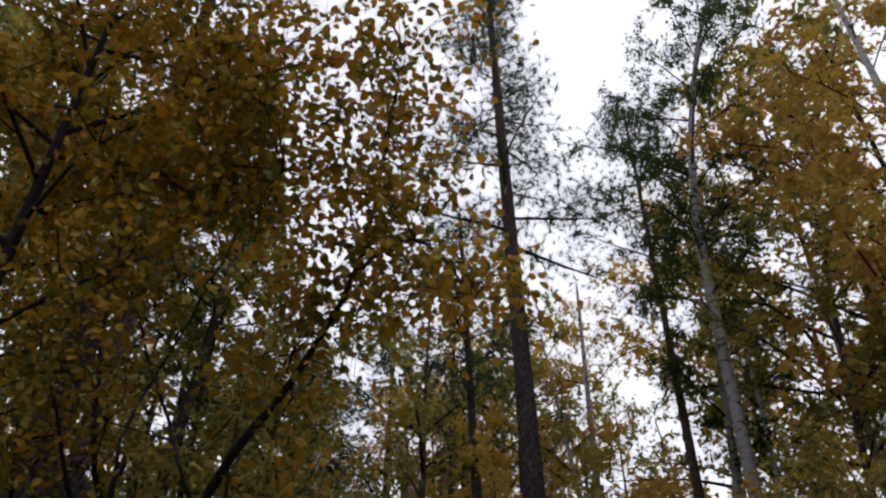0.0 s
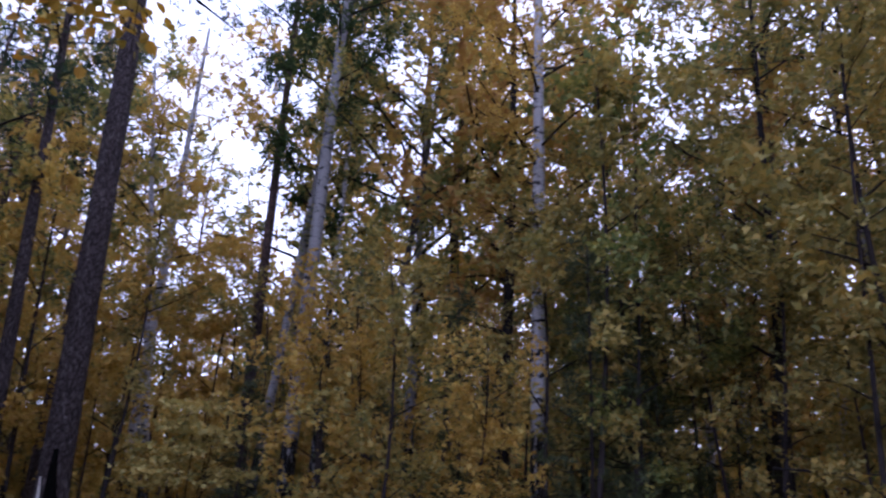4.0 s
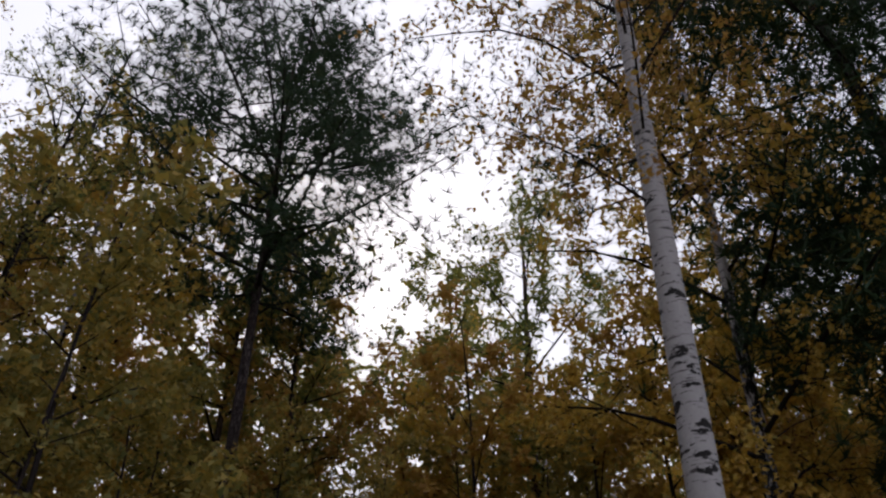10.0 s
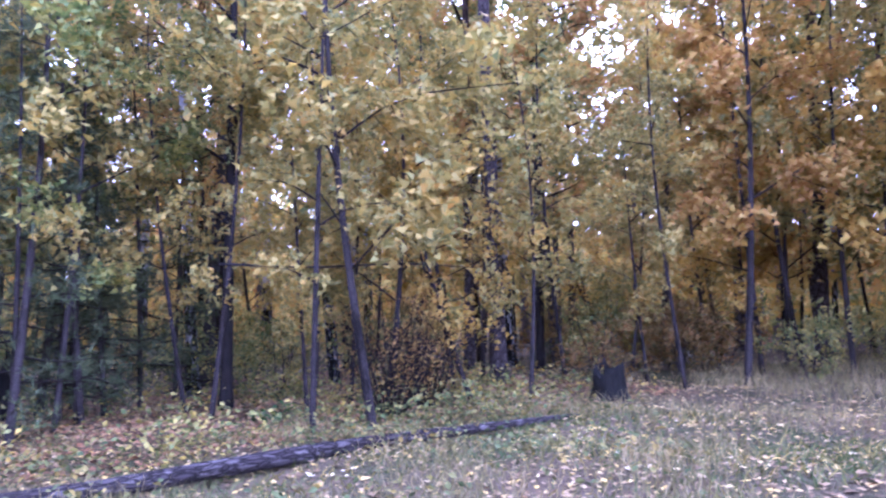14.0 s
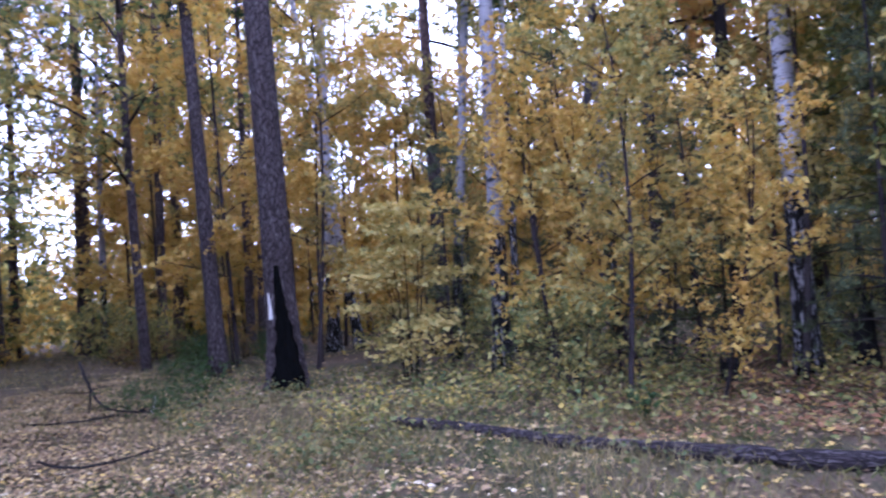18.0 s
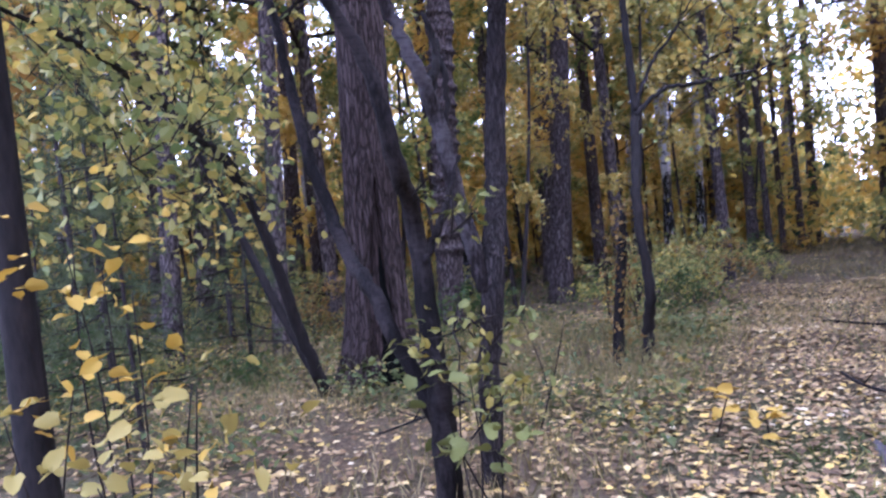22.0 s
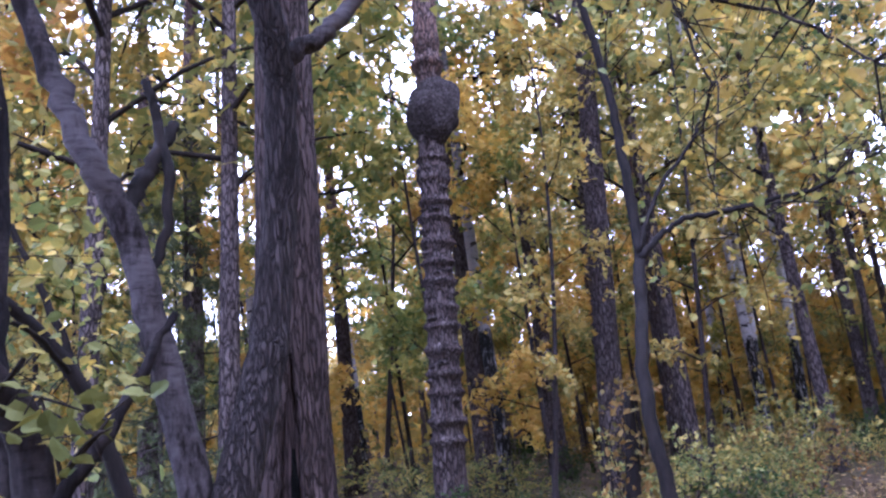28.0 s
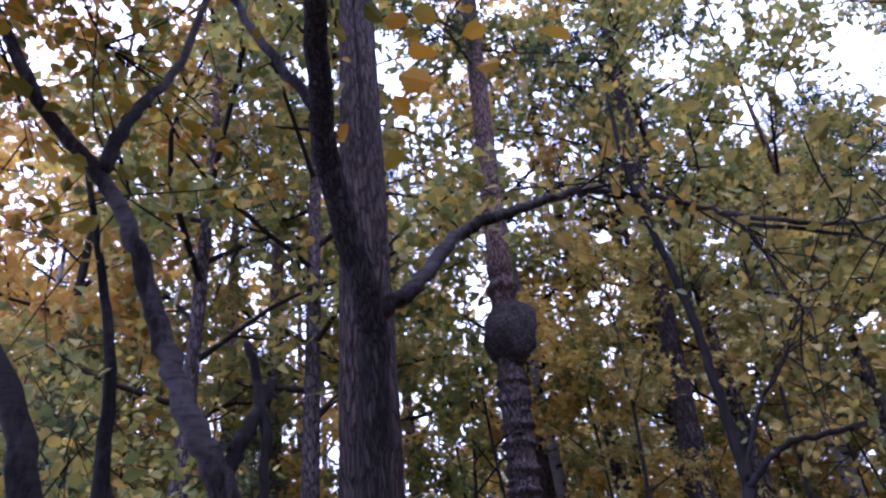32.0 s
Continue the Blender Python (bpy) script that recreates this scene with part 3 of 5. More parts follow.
PINE, BIRCH = "tall pine with furrowed grey-brown bark", "birch with white bark and black marks"

# ---- tall trees that stand along the walk ----
def knotty(z):
    """Rings of knots up a trunk, about every 27 cm."""
    ring = 0.05 * abs(math.cos(math.pi * (z + 0.03 * math.sin(9 * z)) / 0.27)) ** 7 if 1.2 < z < 4.9 else 0.0
    return ring + 0.055 * math.exp(-((z - 6.2) / 0.09) ** 2) + 0.05 * math.exp(-((z - 4.72) / 0.06) ** 2) + 0.03 * math.exp(-((z - 6.55) / 0.12) ** 2)


def hollow_carve(a, z):
    """The split foot: a shallow trough of bare wood, and a deep black slot in it."""
    d = (a + math.pi) % (2 * math.pi) - math.pi
    if z < 1.45 and abs(d - 0.2 + 0.02 * z) < 0.4 * (1 - z / 1.5) + 0.03:
        return 0.5
    if z < 2.15 and abs(d - 0.08 - 0.05 * math.sin(4 * z)) < 0.6 * (1 - z / 2.2) ** 0.7 + 0.04 * math.sin(9 * z):
        return 0.75
    return 1.0


char_pine = tree("pine_tree", "tall pine with a fire-blackened scar at its foot", -8.83, 11.29, 0.27, 26, (-0.02, -0.016), pine_bark, (12.5, 25.5, 2.7, 2600, 0.21), needle_green, 11, 64, flare=1.7, furrow=0.014, needles=True, rings=240, nlimb=30, limb_r=0.05, rise=0.0, profile=0)
tree("pine_tree", "slim leaning pine with grey bark", -12.28, 13.62, 0.19, 17, (-0.032, -0.028), pine_bark, (10, 16.5, 2.0, 900, 0.2), needle_green, 12, 16, needles=True, nlimb=20)
tree("birch_tree", BIRCH, -12.75, 19.1, 0.2, 17, (0.012, 0.01), birch_bark, (6, 16.5, 2.4, 5000, 0.12), leaf_gold, 13)
tree("birch_tree", BIRCH + ", leaning beside its twin", -12.1, 19.5, 0.15, 15, (-0.11, -0.075), birch_bark, (6, 14.5, 2.0, 4000, 0.12), leaf_gold, 14)
tree("pine_tree", "pine with reddish upper trunk", -8.39, 17.15, 0.17, 22, (0.004, 0.002), pine_bark_red, (13, 21.5, 2.0, 1400, 0.2), needle_green, 15, needles=True, nlimb=22)
tree("birch_tree", BIRCH + " and dark foot", -5.72, 13.64, 0.17, 23, (0.022, 0.009), birch_bark_shaded, (10.0, 22.8, 2.5, 15000, 0.1), leaf_green, 16, nlimb=34, rise=0.7, sweep=(0.0165, 0.006, 11.0))
tree("birch_tree", BIRCH, -7.85, 16.48, 0.13, 19, (0.088, 0.037), birch_bark_shaded, (8, 18.5, 2.0, 9000, 0.11), leaf_green, 17, nlimb=22)
tree("birch_tree", BIRCH + ", slender", -6.5, 17.1, 0.1, 17, (0.022, 0.007), birch_bark_dark, (6, 14.5, 1.5, 4500, 0.1), leaf_mixed, 18)
tree("aspen_tree", "leaning grey-barked aspen with yellowing crown", -4.6, 14.63, 0.11, 14, (0.12, 0.03), grey_bark, (4, 13.5, 2.3, 9000, 0.095), leaf_mixed, 19, nlimb=20)
tree("birch_tree", "birch with a burnt black foot and white upper trunk", -0.72, 12.2, 0.16, 17, (0.006, 0.0), birch_bark, (5, 15.5, 2.2, 9500, 0.09), leaf_gold, 20, nlimb=22)
tree("birch_tree", "birch with orange-yellow leaves and forked limbs", 3.12, 14.7, 0.12, 11, (-0.024, 0.006), birch_bark, (3.0, 10.5, 2.2, 7000, 0.1), leaf_orange, 21)
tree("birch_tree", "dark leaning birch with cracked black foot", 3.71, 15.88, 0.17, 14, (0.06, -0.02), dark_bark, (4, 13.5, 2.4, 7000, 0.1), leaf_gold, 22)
tree("pine_tree", "broad-crowned pine with dark green needles", 8.0, 11.6, 0.16, 18.5, (0.0, 0.0), pine_bark, (10.3, 18.6, 4.7, 7500, 0.25), needle_green, 23, needles=True, nlimb=50, limb_r=0.055, spread=0.38, rise=0.22, profile=0.7)
tree("birch_tree", "near birch with white bark and rough black foot", 5.12, 1.88, 0.155, 13, (0.015, -0.05), birch_bark_clean, (5.6, 12.6, 2.1, 7500, 0.078), leaf_orange, 24, 28, flare=1.35, rings=90, limb_r=0.02, rise=0.8, nlimb=26, spread=0.45)
tree("birch_tree", "dark-barked birch behind a whiter one", 8.5, 2.35, 0.11, 13, (0.014, -0.05), birch_bark_dark, (3.5, 12.5, 2.8, 11000, 0.09), leaf_gold, 25, nlimb=24)
tree("pine_tree", "pine with a dark needle crown above the birches", 9.3, -0.3, 0.16, 18, (0.0, 0.0), pine_bark, (4, 17.5, 3.9, 12000, 0.26), needle_green, 33, needles=True, nlimb=44, spread=0.55, rise=0.15)
tree("aspen_tree", "tall aspen with reddish-grey trunk and green crown", 14.4, 9.1, 0.15, 15.2, (0.02, -0.03), pine_bark_red, (6, 15.0, 2.9, 11000, 0.13), leaf_fresh, 26, nlimb=28)
tree("aspen_tree", "leaning aspen with a thin airy crown", 3.6, 15.75, 0.13, 19, (0.075, -0.02), grey_bark, (9, 18.8, 2.8, 6000, 0.09), leaf_fresh, 27, nlimb=22, limb_r=0.05)
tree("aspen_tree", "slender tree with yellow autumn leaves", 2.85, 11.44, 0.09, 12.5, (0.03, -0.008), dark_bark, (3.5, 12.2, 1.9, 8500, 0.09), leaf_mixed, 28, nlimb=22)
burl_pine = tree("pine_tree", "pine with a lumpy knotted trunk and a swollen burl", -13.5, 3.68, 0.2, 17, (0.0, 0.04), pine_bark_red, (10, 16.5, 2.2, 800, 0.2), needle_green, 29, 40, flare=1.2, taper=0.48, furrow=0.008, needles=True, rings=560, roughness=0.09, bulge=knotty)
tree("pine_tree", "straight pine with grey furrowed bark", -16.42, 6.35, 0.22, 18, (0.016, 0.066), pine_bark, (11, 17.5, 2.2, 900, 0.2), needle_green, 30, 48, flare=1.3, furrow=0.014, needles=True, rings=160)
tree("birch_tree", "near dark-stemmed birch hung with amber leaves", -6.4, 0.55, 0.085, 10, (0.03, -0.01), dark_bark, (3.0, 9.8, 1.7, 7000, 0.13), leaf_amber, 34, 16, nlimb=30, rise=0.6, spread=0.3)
hollow_pine = tree("pine_tree", "old pine with a hollow burnt split in its foot", -10.6, 2.41, 0.3, 19, (0.0, 0.02), old_pine_bark, (13, 18.5, 2.4, 900, 0.2), needle_green, 31, 128, flare=1.75, furrow=0.022, carve=hollow_carve, needles=True, rings=420, roughness=0.05)
tree("pine_tree", PINE, -24.7, 20.8, 0.3, 21, (0.0, 0.0), pine_bark_red, (7, 20.5, 2.8, 2200, 0.28), needle_green, 32, needles=True, nlimb=30)

FAR_PINES = [(-19.7, 20.3, 0.2), (-18.7, 18.5, 0.17), (-15.4, 18.7, 0.15), (-20.5, 8.8, 0.17), (-20.4, 6.2, 0.2), (-22.5, 14.3, 0.17), (-28.0, 20.3, 0.2), (-17.2, -0.4, 0.2), (-18.0, -1.4, 0.21),
             (-22.5, 1.7, 0.2), (-19.5, 4.6, 0.2), (-20.3, 7.4, 0.18), (-21.7, 1.1, 0.22), (-18.5, -2.6, 0.18), (-24.0, -1.6, 0.17), (-23.9, 16.2, 0.1), (-22.0, 14.5, 0.1), (-24.8, 17.5, 0.12)]
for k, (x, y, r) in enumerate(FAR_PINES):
    tree("pine_tree", PINE, x, y, r, 16 + 3 * math.sin(k * 2.1), (0.02 * math.sin(k), 0.02 * math.cos(k)), lit_pine_bark if k % 3 else pine_bark_red, (10, 15.5, 1.9, 420, 0.26), needle_green, 60 + k, 12, needles=True, nlimb=14, single=False)
FAR_BIRCHES = [(-21.8, 11.3, 0.15), (-22.4, 12.6, 0.13), (-25.5, 12.0, 0.14), (-28.5, 15.7, 0.16), (-20.1, 10.6, 0.12), (8.2, 18.3, 0.14), (10.7, 14.8, 0.13), (8.6, 18.4, 0.13), (3.4, 22.1, 0.13), (8.5, 26.8, 0.2)]
for k, (x, y, r) in enumerate(FAR_BIRCHES):
    tree("birch_tree", BIRCH, x, y, r, 14 + 2 * math.sin(k * 1.7), (0.03 * math.sin(k), 0.03 * math.cos(k)), birch_bark, (5, 13.5, 2.1, 4500, 0.14), leaf_gold if k % 2 else leaf_mixed, 90 + k, 10, single=False)


# ---- the burnt scar, the hollow and the burl ----
def shell_patch(lean, z0, z1, a0, a1, radius, proud, rng, mat, name, parent, rows=26, cols=9):
    """A ragged patch that lies on a trunk's skin; it narrows upwards."""
    v = []
    for i in range(rows):
        s = i / (rows - 1)
        z = z0 + (z1 - z0) * s
        mid, half = (a0 + a1) / 2 + 0.07 * (a1 - a0) * math.sin(5 * s), (a1 - a0) / 2 * (1 - 0.85 * s) * (1 + 0.1 * rng.normal())
        for k in range(cols):
            u = 2 * k / (cols - 1) - 1
            a = mid + half * u
            rr = radius(z) + proud * (1 - u * u) - 0.012 * (abs(u) > 0.98)
            v.append((lean[0] * z + rr * math.cos(a), lean[1] * z + rr * math.sin(a), z))
    i, k = np.meshgrid(np.arange(rows - 1), np.arange(cols - 1), indexing="ij")
    q = np.stack([i * cols + k, i * cols + k + 1, (i + 1) * cols + k + 1, (i + 1) * cols + k], -1).reshape(-1, 4)
    return part(name, mesh_of(name, v, q, None, mat), parent)


rng0 = np.random.default_rng(5)
scar = lambda z: 0.27 * 1.02 + 0.035 + 0.19 * math.exp(-z / 0.55)
scar_part = tagged(shell_patch((-0.02, -0.016), 0.0, 2.2, -1.75, -0.15, scar, 0.025, rng0, charcoal, "burn_scar", char_pine), "charcoal-black burnt scar")
tagged(shell_patch((-0.02, -0.016), 1.3, 1.75, -1.72, -1.42, lambda z: scar(z) + 0.015, 0.015, rng0, pale_wood, "bare_wood", scar_part, 10, 5), "strip of bare pale wood")
foot = lambda z: 0.3 * (1 - 0.75 * (z / 19) ** 1.1) + 0.225 * math.exp(-z / 0.6)
rot_part = tagged(shell_patch((0.0, 0.02), 0.0, 2.05, -0.5, 0.68, lambda z: 0.82 * foot(z), 0.015, rng0, rot_wood, "rotten_wood", hollow_pine, 40, 24), "bare rotten reddish wood round the hollow")
tagged(shell_patch((0.0, 0.02), 0.0, 1.45, -0.2, 0.62, lambda z: 0.82 * foot(z) + 0.02, 0.004, rng0, charcoal, "hollow", rot_part), "black burnt hollow")


def burl():
    """A swollen, lumpy ball of dark bark round the trunk."""
    rng = np.random.default_rng(78)
    n, m = 30, 48
    t_, p_ = np.meshgrid(np.linspace(0.02, math.pi - 0.02, n), np.linspace(0, 2 * math.pi, m, endpoint=False), indexing="ij")
    d = np.stack([np.sin(t_) * np.cos(p_), np.sin(t_) * np.sin(p_), np.cos(t_)], -1)
    r = np.ones(t_.shape)
    for _ in range(110):
        c = unit(rng.normal(0, 1, 3))
        r += rng.uniform(-0.09, 0.15) * np.exp(-((1 - d @ c) / rng.uniform(0.008, 0.06)))
    r += rng.normal(0, 0.012, r.shape)
    v = d * r[..., None] * np.array([0.31, 0.31, 0.5]) * (1 - 0.2 * d[..., 2:] * np.array([1, 1, 0])) + np.array([0.0, 0.04 * 5.55 + 0.03, 5.56])
    i, k = np.meshgrid(np.arange(n - 1), np.arange(m), indexing="ij")
    q = np.stack([i * m + k, (i + 1) * m + k, (i + 1) * m + (k + 1) % m, i * m + (k + 1) % m], -1).reshape(-1, 4)
    part("burl", mesh_of("burl", v.reshape(-1, 3), q, None, burl_bark), burl_pine, "dark swollen burl with cracked bark")


burl_bark = bark_pine("burl_bark", (0.07, 0.056, 0.056), (0.07, 0.056, 0.056), 20, 30, 1.5, (1, 1, 0.8))
burl()


def burl_knots():
    rng = np.random.default_rng(77)
    for k, z in enumerate(np.arange(1.75, 4.7, 0.27)):
        for side in range(2):
            a = rng.uniform(-1.2, 1.2) if side == 0 else rng.uniform(0, 6.28)
            r = rng.uniform(0.05, 0.085)
            t_, p_ = np.meshgrid(np.linspace(0, np.pi, 6), np.linspace(0, 2 * np.pi, 9)[:-1], indexing="ij")
            v = np.stack([np.sin(t_) * np.cos(p_) * r * 1.3, np.sin(t_) * np.sin(p_) * r * 1.3, np.cos(t_) * r * 0.55], -1).reshape(-1, 3)
            i, j = np.meshgrid(np.arange(5), np.arange(8), indexing="ij")
            q = np.stack([i * 8 + j, (i + 1) * 8 + j, (i + 1) * 8 + (j + 1) % 8, i * 8 + (j + 1) % 8], -1).reshape(-1, 4)
            kn = Soup()
            kn.add(v * 0.8 + np.array([0.175 * math.cos(a), 0.04 * z + 0.165 * math.sin(a), z + rng.normal(0, 0.03)]), q)
            part("knot", kn.mesh("knot", pine_bark), burl_pine)


burl_knots()


# ---- leaning many-stemmed trees by the end of the walk ----
def stems_tree(name, label, base, lines, bark, seed, category="tree"):
    """A tree from hand-set stems: each line is (points, radii, part name)."""
    ob = thing(name, base, label, category)
    b = np.array(base)
    rng = np.random.default_rng(seed)
    for pts, rad, nm in lines:
        s = Soup()
        p = smooth_line(np.array(pts) - b, max(8, 7 * len(pts)))
        p[1:-1] += rng.normal(0, 0.006, (len(p) - 2, 3))
        tube(s, p, rad, 12, wobble(rng, len(p), 12, 0.05, 2))
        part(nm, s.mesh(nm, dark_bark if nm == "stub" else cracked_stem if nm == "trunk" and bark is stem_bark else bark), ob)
    return ob, b, rng


def broad_leaf(soup, c, size, rng, flat=1.6):
    """A round, pointed, slightly cupped leaf with a short stalk."""
    nrm = unit(rng.normal(0, 1, 3) + np.array([0, 0, flat]))
    u = unit(np.cross(nrm, rng.normal(0, 1, 3)))
    w = np.cross(nrm, u)
    a = np.linspace(0, 2 * np.pi, 12, endpoint=False)
    r = 0.5 * size * (1 + 0.3 * np.cos(a) ** 5 + 0.1 * np.cos(5 * a + rng.uniform(0, 6)))
    rim = c + (np.cos(a) * r)[:, None] * u + (np.sin(a) * r * 0.72)[:, None] * w - (0.1 * size * np.cos(2 * a))[:, None] * nrm
    v = np.vstack([rim, c - nrm * size * 0.05, c - u * size * 0.95])
    t = np.stack([np.full(12, 12), np.arange(12), (np.arange(12) + 1) % 12], 1)
    soup.add(v, None, np.vstack([t, [[6, 7, 13]]]))


def foliage(ob, b, rng, spots, count, size, spread, leafmat, twigs=30, droop=0.25, reach=0.9):
    """Twigs that grow from given spots, and leaves on them."""
    tw, lv = Soup(), Soup()
    spots = np.array(spots) - b
    ends = []
    for _ in range(twigs):
        a = spots[rng.integers(len(spots))]
        d = unit(rng.normal(0, 1, 3) + np.array([0, 0, 0.15])) * reach * rng.uniform(0.4, 1.2)
        ln = smooth_line([a, a + d * 0.5 + rng.normal(0, 0.06, 3), a + d + np.array([0, 0, -droop * reach * rng.uniform(0, 1)])], 7)
        tube(tw, ln, [0.007, 0.002], 4, cap=False)
        ends.append(ln[2:])
        for _ in range(2):
            q = ln[rng.integers(2, 6)]
            l2 = smooth_line([q, q + unit(rng.normal(0, 1, 3)) * reach * 0.35], 4)
            tube(tw, l2, [0.005, 0.002], 3, cap=False)
            ends.append(l2[1:])
    w = np.concatenate(ends)
    c = w[rng.integers(0, len(w), count)] + rng.normal(0, spread, (count, 3))
    if count <= 250:
        for q in c:
            broad_leaf(lv, q, size * rng.uniform(0.6, 1.15), rng, 0.8)
    else:
        leaf_cards(lv, c, size, rng, 0.4, 0.75, True)
    tagged(part("twigwork", tw.mesh("twigwork", twig_bark), ob), kind="stuff")
    tagged(part("crown", lv.mesh("crown", leafmat, False), ob), kind="stuff")


TWIN = (-6.98, 2.82, -0.05)
limb_a = [(-7.05, 3.11, 2.87), (-7.13, 3.27, 3.03), (-7.24, 3.48, 3.31), (-7.38, 3.74, 3.47), (-7.44, 4.02, 3.56), (-7.53, 4.31, 3.55), (-7.6, 4.57, 3.51), (-7.6, 4.78, 3.34), (-7.68, 4.95, 2.93)]
limb_b = [(-7.58, 4.7, 3.42), (-7.55, 5.16, 3.27), (-7.6, 5.5, 3.3), (-7.66, 6.1, 3.45)]
limb_c = [(-7.58, 4.76, 3.36), (-7.6, 5.3, 3.2), (-7.63, 5.7, 2.95), (-7.66, 6.0, 2.9)]
trunk_up = [(-6.98, 2.82, -0.05), (-6.95, 2.83, 0.6), (-6.9, 2.89, 1.22), (-7.05, 2.99, 1.8), (-7.12, 3.05, 2.35), (-7.03, 3.08, 2.87), (-6.8, 2.98, 3.5), (-6.35, 3.05, 4.2), (-5.9, 3.25, 4.8), (-5.2, 3.45, 6.0), (-4.8, 3.4, 7.4), (-4.6, 3.4, 8.8)]
limb_d = [(-5.25, 3.42, 5.9), (-4.8, 3.5, 6.15), (-4.35, 3.55, 6.05), (-3.95, 3.6, 5.6), (-3.7, 3.65, 5.1)]
limb_e = [(-6.75, 2.98, 3.6), (-6.9, 2.5, 4.6), (-7.2, 2.0, 5.8), (-7.4, 1.6, 7.2)]
left_up = [(-6.9, 2.84, 1.15), (-6.93, 2.75, 1.6), (-6.86, 2.62, 2.2), (-6.79, 2.53, 2.43), (-6.78, 2.4, 2.75), (-6.77, 2.29, 3.09), (-6.72, 2.15, 3.4), (-6.6, 1.85, 3.85), (-6.3, 1.5, 4.8), (-6.0, 1.2, 6.5)]
left_fork = [(-6.7, 2.12, 3.45), (-6.85, 2.15, 3.9), (-7.08, 2.23, 4.47), (-7.0, 2.6, 6.0), (-6.8, 2.9, 7.5)]
stub = [(-6.86, 2.6, 2.27), (-6.95, 2.66, 2.47), (-7.06, 2.7, 2.66)]
dead = [(-6.9, 2.66, 2.0), (-6.94, 2.72, 2.3), (-6.98, 2.68, 2.6), (-7.0, 2.62, 2.8)]
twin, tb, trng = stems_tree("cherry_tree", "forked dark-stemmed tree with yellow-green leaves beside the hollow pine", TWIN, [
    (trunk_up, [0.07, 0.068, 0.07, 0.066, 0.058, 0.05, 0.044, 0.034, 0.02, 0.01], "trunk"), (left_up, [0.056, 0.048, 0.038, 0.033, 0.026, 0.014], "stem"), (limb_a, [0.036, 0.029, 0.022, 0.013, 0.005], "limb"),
    (limb_b, [0.014, 0.008, 0.004], "limb"), (limb_c, [0.012, 0.007, 0.003], "limb"), (limb_d, [0.028, 0.02, 0.008], "limb"), (limb_e, [0.025, 0.016, 0.006], "limb"), (left_fork, [0.03, 0.02, 0.008], "limb"),
    (stub, [0.03, 0.026, 0.02], "stub"), (dead, [0.014, 0.02, 0.016], "stub")], stem_bark, 301)
foliage(twin, tb, trng, limb_a[4:] + limb_b[1:] + limb_c[1:], 230, 0.072, 0.14, leaf_pale, 20, 0.2, 0.7)
foliage(twin, tb, trng, trunk_up[8:] + limb_d[1:], 1500, 0.105, 0.15, leaf_amber, 70, 0.3, 1.2)
foliage(twin, tb, trng, [(x, y, z + 0.4) for x, y, z in limb_e[3:] * 2 + left_fork[4:] * 2 + trunk_up[8:]] + [(-6.6, 1.6, 9.0), (-5.8, 2.4, 9.4), (-6.9, 2.6, 9.6), (-7.2, 1.0, 8.2), (-6.2, 2.2, 8.0), (-5.6, 2.6, 7.2)], 6800, 0.12, 0.17, leaf_amber, 230, 0.1, 1.7)
S1 = [(-6.62, 2.5, -0.05), (-6.6, 2.48, 0.5), (-6.6, 2.47, 0.86), (-6.68, 2.44, 1.54), (-6.41, 2.32, 1.94), (-6.36, 2.2, 2.4), (-6.3, 1.75, 3.2), (-6.2, 1.2, 4.2)]
S2 = [(-6.62, 2.46, 0.5), (-6.88, 2.21, 1.15), (-7.2, 2.05, 1.5), (-7.5, 1.85, 2.26), (-7.7, 1.7, 3.2), (-7.7, 1.4, 4.4)]
S1b = [(-6.64, 2.46, 1.35), (-6.75, 2.6, 1.6), (-6.9, 2.75, 1.95)]
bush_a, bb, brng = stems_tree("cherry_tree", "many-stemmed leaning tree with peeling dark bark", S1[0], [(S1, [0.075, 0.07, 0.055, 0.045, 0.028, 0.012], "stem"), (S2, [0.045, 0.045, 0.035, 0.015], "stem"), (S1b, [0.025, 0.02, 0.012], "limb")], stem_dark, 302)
foliage(bush_a, bb, brng, [(x, y, z + 0.9) for x, y, z in S1[6:] + S2[4:]], 1000, 0.085, 0.25, leaf_canopy, 50, 0.0, 1.2)
foliage(bush_a, bb, brng, [(-6.45, 2.75, 0.9), (-6.5, 2.72, 0.72), (-6.42, 2.82, 0.8)], 50, 0.065, 0.06, leaf_lime, 7, 0.3, 0.3)
foliage(bush_a, bb, brng, [(-6.45, 2.5, 0.75), (-6.4, 2.55, 1.0), (-6.4, 2.6, 0.45), (-6.5, 2.6, 1.5), (-6.5, 2.5, 1.8)], 110, 0.062, 0.06, leaf_lime, 11, 0.5, 0.38)
S3 = [(-10.0, 1.85, -0.05), (-9.75, 1.6, 0.8), (-9.45, 1.29, 1.98), (-9.0, 0.78, 2.71), (-8.5, 0.3, 3.1), (-7.8, -0.2, 3.3)]
S3b = [(-9.4, 1.25, 2.05), (-8.9, 1.2, 2.3), (-8.2, 1.0, 2.35), (-7.5, 0.8, 2.1)]
S3c = [(-9.9, 1.75, 0.2), (-10.1, 1.3, 1.2), (-10.2, 0.9, 2.2), (-10.1, 0.4, 3.4)]
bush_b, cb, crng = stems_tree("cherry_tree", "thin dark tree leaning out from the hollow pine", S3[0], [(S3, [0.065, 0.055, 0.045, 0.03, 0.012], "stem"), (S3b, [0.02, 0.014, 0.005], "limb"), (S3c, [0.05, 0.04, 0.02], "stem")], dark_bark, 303)
